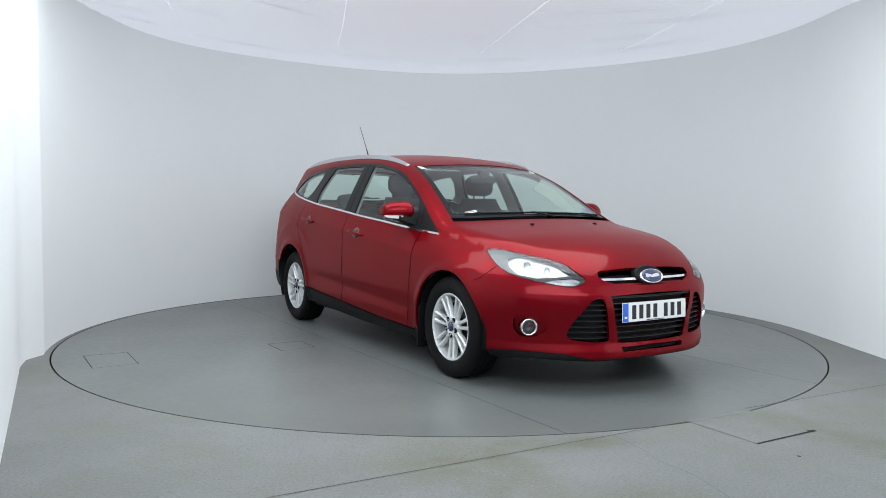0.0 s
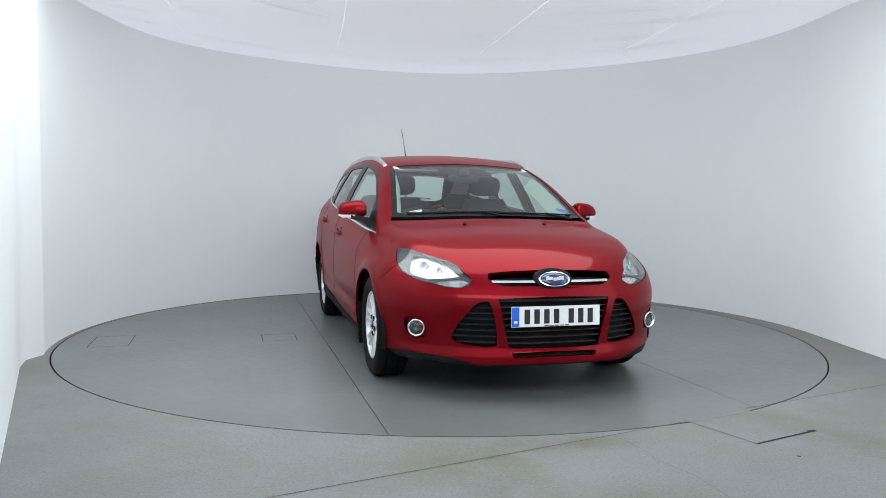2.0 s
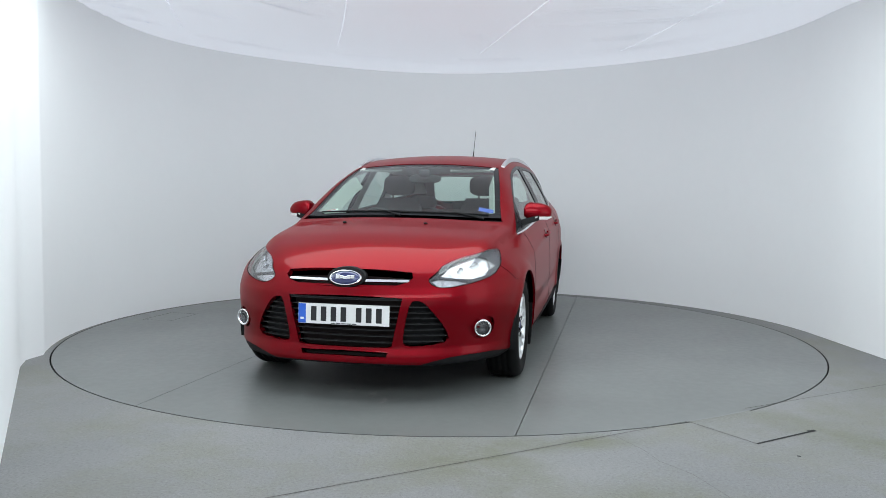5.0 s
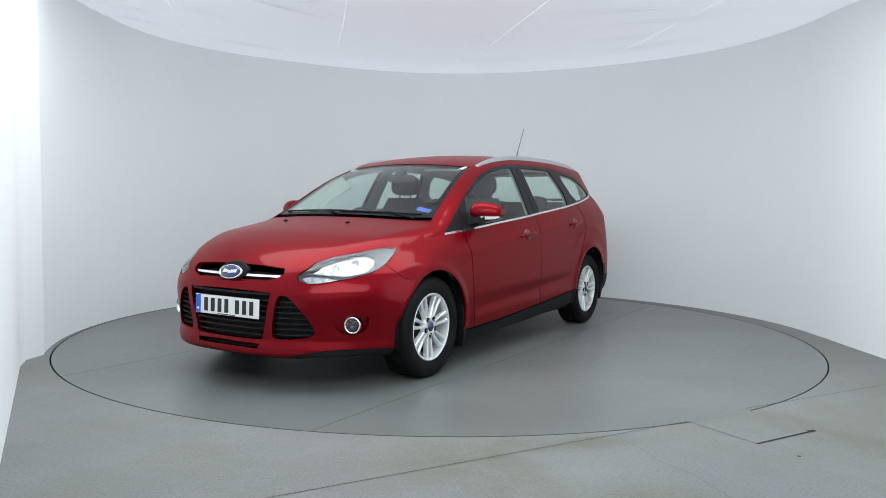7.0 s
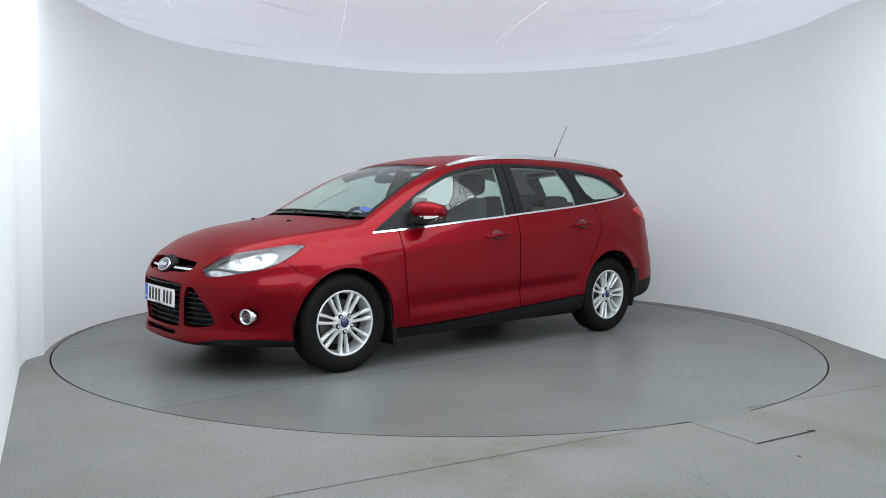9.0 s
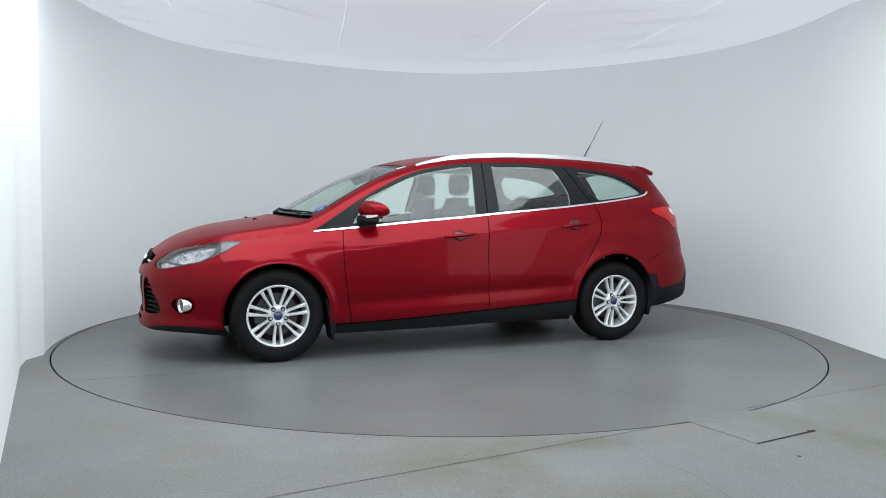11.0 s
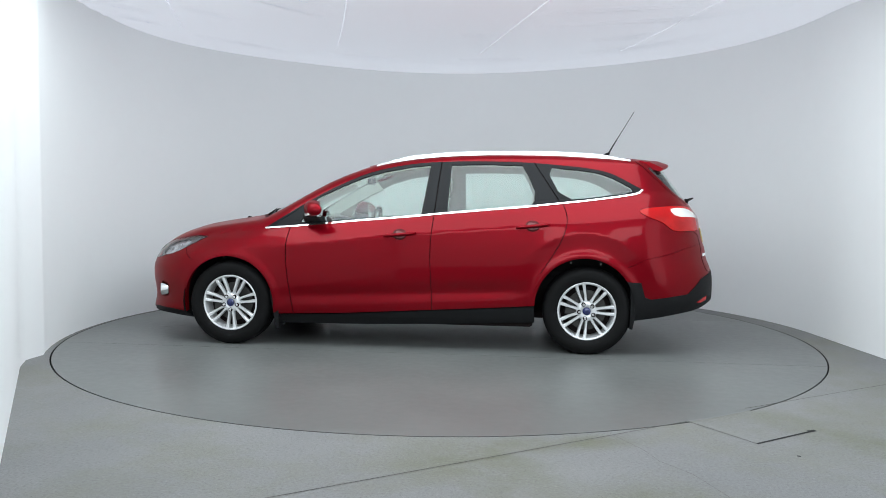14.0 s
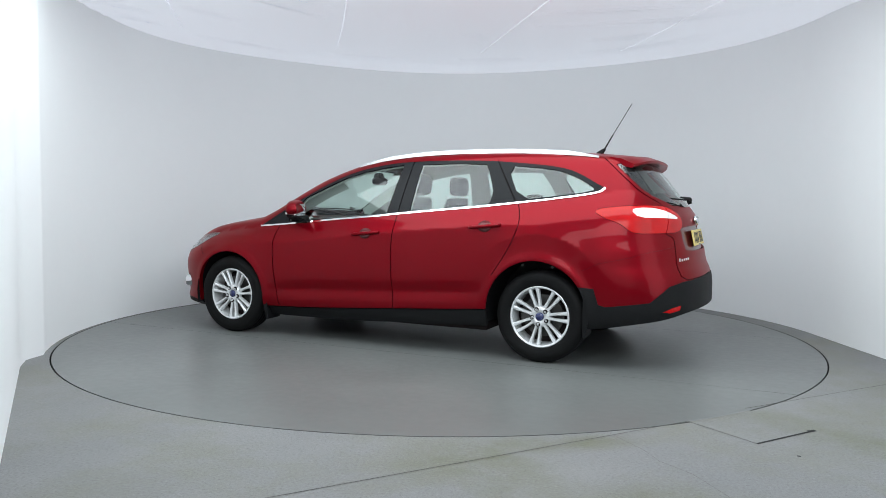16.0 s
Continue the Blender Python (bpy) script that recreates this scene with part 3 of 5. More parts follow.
class Skin:
    """A cut layout wrapped on the body's surface (the left half of the car)."""

    def __init__(self, outline, regions, default, step, wrap, rim3d=None):
        self.v, self.f, self.names, first = cut_layout(outline, regions, default, step)
        used = np.unique(self.f[[n is not None for n in self.names]])
        self.p = np.zeros((len(self.v), 3))
        self.p[used] = wrap(self.v[used, 0], self.v[used, 1])
        if rim3d is not None:
            for i, o in enumerate(first):
                if 0 <= o < len(rim3d) and np.isfinite(rim3d[o, 0]):
                    self.p[i] = rim3d[o]
        self.n = np.zeros_like(self.p)
        self.n[used] = surface_normal(self.p[used])

    def piece(self, names, push=0.0, skirt=0.015, where=None):
        """Vertices, normals and faces of regions, moved along the normal by push, with a skirt that far inwards."""
        names = (names,) if isinstance(names, str) else names
        pick = np.array([n in names for n in self.names])
        if where is not None:
            pick &= where(self.p[self.f].mean(1))
        f = self.f[pick]
        if not len(f):
            return np.zeros((0, 3)), np.zeros((0, 3)), []
        ids, inv = np.unique(f, return_inverse=True)
        f = inv.reshape(-1, 3)
        p, n = self.p[ids], self.n[ids]
        a, b, c = p[f[:, 0]], p[f[:, 1]], p[f[:, 2]]
        flip = (np.cross(b - a, c - a) * n[f].mean(1)).sum(1) < 0
        f[flip] = f[flip][:, ::-1]
        top = p + n * push
        faces = [tuple(int(k) for k in t) for t in f]
        if not skirt:
            return top, n, faces
        seen = {}
        for t in faces:
            for i in range(3):
                e = (t[i], t[(i + 1) % 3])
                seen[e] = seen.get(e, 0) + 1
        rim = [e for e in seen if (e[1], e[0]) not in seen and not (abs(p[e[0], 1]) < 1e-4 and abs(p[e[1], 1]) < 1e-4)]
        verts, normals = [top], [n]
        k = len(top)
        for i, j in rim:
            out = np.cross(p[j] - p[i], n[i])
            out = out / (np.linalg.norm(out) + 1e-12)
            verts.append(np.array([top[i], top[j], top[j] - n[j] * skirt, top[i] - n[i] * skirt]))
            normals.append(np.array([out] * 4))
            faces.append((k + 1, k, k + 3, k + 2))
            k += 4
        return np.vstack(verts), np.vstack(normals), faces


FLIP = np.array([1, -1, 1])


def mesh_from(name, pieces, mat):
    vs, ns, fs, k = [], [], [], 0
    for p, n, f in pieces:
        vs.append(p)
        ns.append(n)
        fs += [tuple(i + k for i in t) for t in f]
        k += len(p)
    vs, ns = np.vstack(vs), np.vstack(ns)
    me = bpy.data.meshes.new(name)
    me.from_pydata(vs.tolist(), [], fs)
    me.materials.append(mat)
    me.shade_smooth()
    me.normals_split_custom_set_from_vertices([tuple(q) for q in ns])
    return me


def mirrored(piece):
    p, n, f = piece
    return p * FLIP, n * FLIP, [t[::-1] for t in f]


def panel_pair(name, piece, mat, parent, label=""):
    got = []
    for q in (piece, mirrored(piece)):
        ob = new(name, mesh_from(name, [q], mat))
        ob.parent = parent
        got.append(tagged(ob, label))
    return got


def panel(name, piece, mat, parent, label=""):
    ob = new(name, mesh_from(name, [piece, mirrored(piece)], mat))
    ob.parent = parent
    return tagged(ob, label)


def arch_loop(x, z, r):
    return [(x + r * math.cos(a), z + r * math.sin(a)) for a in np.linspace(0, math.tau, 64, endpoint=False)]


def side_s(x, z):
    """s of side-view places, from x and z."""
    x, z = np.atleast_1d(x).astype(float), np.atleast_1d(z).astype(float)
    s = x.copy()
    for i in np.flatnonzero(np.abs(x) > SPINE):
        tab = np.linspace(SPINE, SPINE + 1.1, 60) * np.sign(x[i])
        px = flank(tab, np.full(60, z[i]))[:, 0]
        s[i] = np.interp(abs(x[i]), np.abs(px), np.abs(tab)) * np.sign(x[i])
    return s


MID = SPINE + FAN * math.pi / 2
CHROME_LINE = ((1.072, 0.877), (0.787, 0.900), (0.579, 0.920), (0.372, 0.941), (0.165, 0.959), (-0.041, 0.977), (-0.206, 0.995), (-0.453, 1.018),
               (-0.659, 1.037), (-0.866, 1.055), (-1.075, 1.078), (-1.287, 1.101), (-1.509, 1.129), (-1.644, 1.149), (-1.700, 1.163), (-1.733, 1.190))
WINDOW_TOP = ((1.072, 0.880), (0.880, 1.003), (0.678, 1.127), (0.514, 1.213), (0.348, 1.288), (0.179, 1.337), (-0.033, 1.373), (-0.203, 1.387),
              (-0.459, 1.393), (-0.671, 1.391), (-0.882, 1.385), (-1.094, 1.368), (-1.307, 1.347), (-1.484, 1.321), (-1.593, 1.278), (-1.669, 1.230), (-1.735, 1.188))
SEAM_FRONT = ((0.868, 0.900), (0.880, 0.840), (0.887, 0.740), (0.877, 0.577), (0.854, 0.412), (0.828, 0.250))
SEAM_MID = ((-0.214, 0.992), (-0.199, 0.833), (-0.192, 0.710), (-0.202, 0.505), (-0.212, 0.302))
SEAM_REAR = ((-1.140, 1.086), (-1.173, 1.005), (-1.171, 0.924), (-1.138, 0.822), (-1.066, 0.699), (-0.99, 0.585))
SILL_TOP = ((0.98, 0.240), (0.486, 0.257), (0.157, 0.278), (-0.253, 0.303), (-0.664, 0.327), (-0.99, 0.350))
HEADLIGHT = ((1.535, 0.815), (1.64, 0.835), (1.796, 0.82), (1.945, 0.79), (2.022, 0.765), (2.068, 0.713), (2.115, 0.681), (2.143, 0.658), (2.122, 0.630),
             (2.067, 0.618), (1.987, 0.629), (1.89, 0.648), (1.774, 0.675), (1.687, 0.718), (1.62, 0.762))
REFLECTOR = ((1.71, 0.772), (1.80, 0.790), (1.93, 0.770), (2.00, 0.744), (2.045, 0.712), (2.085, 0.690), (2.0, 0.676), (1.90, 0.668), (1.80, 0.688), (1.74, 0.728))
LOW_REFLECTOR = ((2.128, 0.660), (2.086, 0.674), (2.002, 0.666), (1.93, 0.648), (2.015, 0.631), (2.088, 0.629))
FOG_RECESS = ((1.962, 0.384), (1.936, 0.423), (1.883, 0.450), (1.829, 0.452), (1.790, 0.430), (1.795, 0.370), (1.825, 0.333), (1.908, 0.331))
SIDE_GRILLE = ((2.233, 0.548), (2.198, 0.555), (2.166, 0.540), (2.120, 0.478), (2.067, 0.404), (2.040, 0.329), (2.15, 0.307), (2.258, 0.304), (2.266, 0.337), (2.255, 0.435))
MAIN_GRILLE = ((2.268, 0.566), (2.41, 0.573), (MID + 0.02, 0.576), (MID + 0.02, 0.295), (2.34, 0.296), (2.318, 0.302), (2.30, 0.40), (2.283, 0.50))
UPPER_GRILLE = ((2.216, 0.76), (MID + 0.02, 0.78), (MID + 0.02, 0.616), (2.445, 0.621), (2.31, 0.628), (2.24, 0.648), (2.212, 0.672))
LOW_SLOT = ((2.335, 0.272), (MID + 0.02, 0.277), (MID + 0.02, 0.249), (2.345, 0.246))
TAIL_LAMP = ((-1.641, 1.036), (-1.705, 1.058), (-1.829, 1.070), (-1.971, 1.076), (-2.117, 1.066), (-2.200, 1.017), (-2.222, 0.948), (-2.153, 0.897),
             (-2.008, 0.893), (-1.845, 0.892), (-1.805, 0.925), (-1.768, 0.961), (-1.696, 0.990))
TAIL_WHITE = ((-1.842, 1.046), (-1.891, 1.060), (-1.983, 1.058), (-2.068, 1.043), (-2.133, 1.017), (-2.189, 0.983), (-2.021, 0.995), (-1.876, 0.995))
REAR_SCREEN = ((-1.835, 1.352), (-1.889, 1.279), (-1.962, 1.188), (-2.015, 1.145), (-2.193, 1.078), (-2.375, 1.068), (-MID - 0.02, 1.066), (-MID - 0.02, 1.392), (-2.2, 1.388), (-1.92, 1.372))
GATE_SEAM = ((-1.765, 1.40), (-1.80, 1.35), (-1.86, 1.27), (-1.94, 1.17), (-1.99, 1.13), (-2.085, 1.08), (-2.07, 0.99), (-2.041, 0.89), (-2.060, 0.88), (-2.105, 0.86), (-2.099, 0.794), (-2.091, 0.683), (-2.117, 0.582),
             (-2.30, 0.592), (-MID - 0.02, 0.600))
BUMPER_BLACK = ((-1.50, 0.54), (-1.639, 0.528), (-1.665, 0.425), (-1.70, 0.412), (-1.915, 0.445), (-1.957, 0.488), (-2.02, 0.548), (-2.116, 0.575), (-2.30, 0.588), (-MID - 0.02, 0.598), (-MID - 0.02, 0.2), (-1.5, 0.2))
LOWER_EDGE = ((-MID, 0.385), (-2.30, 0.385), (-2.148, 0.370), (-1.985, 0.326), (-1.843, 0.301), (-1.68, 0.264), (-1.45, 0.24), (-0.95, 0.222), (-0.669, 0.211),
              (-0.255, 0.194), (0.159, 0.176), (0.95, 0.165), (1.40, 0.17), (1.684, 0.180), (1.814, 0.200), (2.0, 0.205), (2.19, 0.190), (2.33, 0.196), (MID, 0.198))
LID_EDGE = ((2.104, 0.0), (2.101, 0.124), (2.085, 0.324), (2.066, 0.41), (2.03, 0.475), (1.95, 0.527), (1.878, 0.583), (1.768, 0.660), (1.64, 0.712), (1.54, 0.742),
            (1.40, 0.766), (1.26, 0.776), (1.19, 0.755), (1.10, 0.695), (0.93, 0.660), (0.77, 0.632), (0.60, 0.602), (0.45, 0.573), (0.325, 0.548), (0.22, 0.540),
            (0.0, 0.545), (-0.5, 0.553), (-1.0, 0.553), (-1.5, 0.545), (-1.72, 0.53), (-1.79, 0.50), (-1.835, 0.40), (-1.86, 0.2), (-1.866, 0.0))


def build_skins():
    edge = resample(smooth_line(LID_EDGE, 2), 0.02)
    edge3d = lid(edge[:, 0], edge[:, 1])
    # lid: bonnet, screen and roof
    close = np.stack([np.linspace(edge[-1, 0], edge[0, 0], 160), np.zeros(160)], -1)[1:-1]
    outline = np.vstack([edge, close])
    rim = np.vstack([edge3d, np.full((len(close), 3), np.nan)])
    cowl_front = ((1.262, -0.05), (1.255, 0.12), (1.225, 0.34), (1.165, 0.55), (1.095, 0.70), (1.05, 0.80))
    cowl_rear = ((1.215, -0.05), (1.21, 0.12), (1.18, 0.34), (1.12, 0.55), (1.045, 0.69), (1.0, 0.80))
    header = ((0.392, -0.05), (0.388, 0.1), (0.37, 0.34), (0.33, 0.52), (0.305, 0.60))
    a, b, h = smooth_line(cowl_front), smooth_line(cowl_rear), smooth_line(header)
    bonnet = [(2.3, -0.1)] + [tuple(q) for q in a] + [(1.3, 0.9), (2.3, 0.9)]
    screen = [tuple(q) for q in b] + [(0.6, 0.8)] + [tuple(q) for q in h[::-1]]
    cut = edge[(edge[:, 0] < 1.12) & (edge[:, 0] > 0.25)]
    inner = cut + np.array([-0.012, -0.040])
    glass = [(1.17, -0.05), (1.165, 0.12), (1.135, 0.34), (1.085, 0.54)] + [tuple(q) for q in inner[(inner[:, 0] < 1.02) & (inner[:, 0] > 0.40)]] + [(0.395, 0.49), (0.425, 0.34), (0.445, 0.1), (0.447, -0.05)]
    lead = edge[(edge[:, 0] > 1.13)]
    regions = [("bonnet", bonnet), ("screen_band", screen), ("cowl", [tuple(q) for q in a] + [tuple(q) for q in b[::-1]]), ("windscreen", glass),
               ("gap", band(lead, 0.007, -0.0035)), ("gap", band(edge[(edge[:, 0] < 0.25) & (edge[:, 1] > 0.51)], 0.012, -0.006))]
    top = Skin(outline, regions, "roof", 0.022, lid, rim)
    # flanks
    s_edge = np.stack([flank_s(edge3d[:, 0], edge3d[:, 1]), edge3d[:, 2]], -1)
    s_edge[0, 0], s_edge[-1, 0] = MID, -MID
    low = resample(smooth_line(LOWER_EDGE, 2), 0.02)
    rear_side = finer([s_edge[-1], low[0]], 0.02, False)[1:-1]
    front_side = finer([low[-1], s_edge[0]], 0.02, False)[1:-1]
    outline = np.vstack([s_edge, rear_side, low, front_side])
    rim = np.vstack([edge3d, np.full((len(outline) - len(edge3d), 3), np.nan)])
    chrome, wtop = smooth_line(CHROME_LINE, 1), smooth_line(WINDOW_TOP, 1)
    sf, sm, sr, sill = smooth_line(SEAM_FRONT, 1), smooth_line(SEAM_MID, 1), smooth_line(SEAM_REAR, 1), smooth_line(SILL_TOP, 1)

    def lst(q):
        return [tuple(k) for k in q]
    fender = lst(sf) + [(0.828, 0.1), (1.8, 0.1), (1.8, 0.9), (1.30, 0.9), (1.22, 0.862), (1.072, 0.872)]
    bumper_f = [(1.53, 0.615), (1.594, 0.639), (1.637, 0.677), (1.68, 0.72), (1.72, 0.9), (2.7, 0.9), (2.7, 0.0), (1.53, 0.0)]
    door_f = lst(sf) + [(0.80, 0.235), (0.486, 0.257), (0.157, 0.278)] + lst(sm[::-1]) + lst(chrome[(chrome[:, 0] > -0.21) & (chrome[:, 0] < 0.868)][::-1])
    door_r = lst(sm) + [(-0.253, 0.303), (-0.664, 0.327), (-0.99, 0.350)] + lst(sr[::-1]) + lst(chrome[(chrome[:, 0] > -1.13) & (chrome[:, 0] < -0.215)][::-1])
    sill_r = lst(sill) + [(-0.99, 0.1), (0.98, 0.1)]
    surround = lst(chrome) + lst(wtop[::-1])
    gate = lst(smooth_line(GATE_SEAM, 1)) + [(-MID - 0.02, 1.6), (-1.765, 1.6)]
    bumper_r = [(-1.55, 0.635), (-1.60, 0.655), (-1.664, 0.696), (-1.777, 0.724), (-1.924, 0.772), (-2.12, 0.80), (-2.12, 0.69), (-2.135, 0.582), (-2.135, 0.50), (-MID - 0.02, 0.50), (-MID - 0.02, 0.1), (-1.5, 0.1)]
    lip = [(1.5, 0.237), (1.64, 0.236), (1.797, 0.250), (1.935, 0.250), (2.04, 0.243), (2.12, 0.226), (2.19, 0.206), (2.33, 0.212), (MID + 0.02, 0.212), (MID + 0.02, 0.1), (1.5, 0.1)]
    glass_f = smooth_line([(0.80, 0.925), (0.685, 1.108), (0.512, 1.190), (0.347, 1.264), (0.178, 1.313), (-0.034, 1.349), (-0.165, 1.363), (-0.118, 0.985)], 0)
    glass_r = [(-0.322, 1.365), (-0.60, 1.369), (-0.848, 1.362), (-0.90, 1.27), (-0.942, 1.168), (-0.939, 1.10), (-0.92, 1.067), (-0.309, 1.012)]
    glass_q = smooth_line([(-1.012, 1.350), (-1.219, 1.334), (-1.430, 1.308), (-1.564, 1.258), (-1.685, 1.182), (-1.60, 1.158), (-1.40, 1.132), (-1.146, 1.106)], 1, True)
    tri = [(1.030, 0.892), (0.838, 1.014), (0.800, 1.05), (0.84, 0.908)]
    gap = 0.005
    regions = [("front_fender", fender), ("sill", sill_r), ("front_door", door_f), ("rear_door", door_r), ("rear_bumper", bumper_r), ("tailgate", gate), ("front_bumper", bumper_f),
               ("bumper_black", BUMPER_BLACK), ("sill", sill_r), ("front_lip", lip), ("surround", surround), ("front_side_window", lst(glass_f)), ("rear_side_window", glass_r),
               ("quarter_window", lst(glass_q)), ("corner_trim", tri),
               ("gap", band(sf, gap)), ("gap", band(sm, gap)), ("gap", band(sr, gap)), ("gap", band(sill, 0.006)), ("gap", band(smooth_line(GATE_SEAM, 1), gap)),
               ("gap", band([(1.57, 0.6355), (1.594, 0.639), (1.637, 0.677), (1.68, 0.72)], 0.0025)),
               ("gap", band([(-1.56, 0.638), (-1.60, 0.655), (-1.664, 0.696), (-1.777, 0.724), (-1.924, 0.772), (-2.09, 0.80)], 0.0016)),
               ("gap", band([(-0.246, 1.388), (-0.214, 0.992)], 0.008)), ("gap", band([(-0.933, 1.384), (-1.126, 1.087)], 0.008)),
               ("chrome", band(chrome, 0.013)),
               ("gap", band(finer(smooth_line(HEADLIGHT, 1, True), 0.03), 0.005)), ("headlight", lst(smooth_line(HEADLIGHT, 1, True))),
               ("fog_recess", lst(smooth_line(FOG_RECESS, 2, True))),
               ("side_grille", lst(smooth_line(SIDE_GRILLE, 1, True))), ("main_grille", MAIN_GRILLE), ("upper_grille", UPPER_GRILLE), ("low_slot", LOW_SLOT),
               ("gap", band(finer(smooth_line(TAIL_LAMP, 1, True), 0.03), 0.005)), ("tail_lamp", lst(smooth_line(TAIL_LAMP, 1, True))), ("tail_white", lst(smooth_line(TAIL_WHITE, 1, True))),
               ("tail_split", band([(-2.101, 1.075), (-2.075, 0.98), (-2.041, 0.885)], 0.005)),
               ("rear_screen", REAR_SCREEN),
               ("plate_recess", [(-2.185, 0.926), (-2.30, 0.935), (-MID - 0.02, 0.935), (-MID - 0.02, 0.770), (-2.30, 0.770), (-2.20, 0.778)]),
               ("reflector_red", [(-1.981, 0.382), (-2.040, 0.408), (-2.098, 0.420), (-2.091, 0.388), (-2.025, 0.374)])]
    for ax, az, ar in ARCHES:
        loop = np.array(arch_loop(ax, az, ar))
        loop[:, 0] = side_s(loop[:, 0], np.maximum(loop[:, 1], 0.2))
        low_half = [(loop[:, 0].max(), az), (loop[:, 0].max(), 0.0), (loop[:, 0].min(), 0.0), (loop[:, 0].min(), az)]
        regions += [(None, lst(loop)), (None, low_half)]
    side = Skin(outline, regions, "body_side", 0.020, flank, rim)
    return top, side


def slat(z0, z1, s0, s1, depth0, depth1, n=24):
    """A bar that follows the nose between two heights, as a closed box strip."""
    s = np.linspace(s0, s1, n)
    rows = []
    for z, d in ((z0, depth0), (z1, depth0), (z1, depth1), (z0, depth1)):
        p = flank(s, np.full(n, z))
        rows.append(p + surface_normal(p) * d)
    verts = np.concatenate(rows)
    faces = []
    for k in range(4):
        for i in range(n - 1):
            faces.append((k * n + i, k * n + i + 1, ((k + 1) % 4) * n + i + 1, ((k + 1) % 4) * n + i))
    faces += [(0, n, 2 * n, 3 * n), (n - 1, 4 * n - 1, 3 * n - 1, 2 * n - 1)]
    return verts, faces


def slat_mesh(name, spec, mat, both):
    bm = bmesh.new()
    v, f = slat(*spec)
    for sign in ((1, -1) if both else (1,)):
        vs = [bm.verts.new((p[0], p[1] * sign, p[2])) for p in v]
        for t in f:
            bm.faces.new([vs[i] for i in (t if sign > 0 else t[::-1])])
    bmesh.ops.recalc_face_normals(bm, faces=bm.faces)
    return mesh_of(name, bm, mat)


def loft(rows, closed=True, caps=True):
    bm = bmesh.new()
    vs = [[bm.verts.new(tuple(p)) for p in r] for r in rows]
    n = len(vs[0])
    for a, b in zip(vs, vs[1:]):
        for k in range(n if closed else n - 1):
            bm.faces.new((a[k], a[(k + 1) % n], b[(k + 1) % n], b[k]))
    if caps and closed:
        bm.faces.new(vs[0][::-1])
        bm.faces.new(vs[-1])
    bmesh.ops.recalc_face_normals(bm, faces=bm.faces)
    return bm


def tube(path, radii, sides=10, squash=1.0, up=(0, 0, 1)):
    rows = []
    path = [Vector(p) for p in path]
    for i, p in enumerate(path):
        t = (path[min(i + 1, len(path) - 1)] - path[max(i - 1, 0)]).normalized()
        u = t.cross(Vector(up)).normalized()
        w = u.cross(t)
        r = radii[i] if isinstance(radii, (list, tuple)) else radii
        rows.append([p + u * math.cos(a) * r + w * math.sin(a) * r * squash for a in np.linspace(0, math.tau, sides, endpoint=False)])
    return loft(rows)


def revolve(profile, segments=64):
    """Turns (radius, y) pairs about the y axis."""
    bm = bmesh.new()
    rings = []
    for r, y in profile:
        rings.append([bm.verts.new((r * math.cos(a), y, r * math.sin(a))) for a in np.linspace(0, math.tau, segments, endpoint=False)])
    for a, b in zip(rings, rings[1:]):
        for k in range(segments):
            bm.faces.new((a[k], a[(k + 1) % segments], b[(k + 1) % segments], b[k]))
    bmesh.ops.recalc_face_normals(bm, faces=bm.faces)
    return bm


def rounded(cx, cy, cz, sx, sy, sz, power=3.0, nu=28, nv=16):
    """A soft-cornered block."""
    def sp(v, e):
        return math.copysign(abs(v) ** (2 / e), v)
    rows = []
    for j in range(nv + 1):
        b = -math.pi / 2 + math.pi * j / nv
        rows.append([(cx + sx * sp(math.cos(b), power) * sp(math.cos(a), power), cy + sy * sp(math.cos(b), power) * sp(math.sin(a), power), cz + sz * sp(math.sin(b), power))
                     for a in np.linspace(0, math.tau, nu, endpoint=False)])
    bm = loft(rows, caps=False)
    bmesh.ops.remove_doubles(bm, verts=bm.verts, dist=0.0005)
    return bm


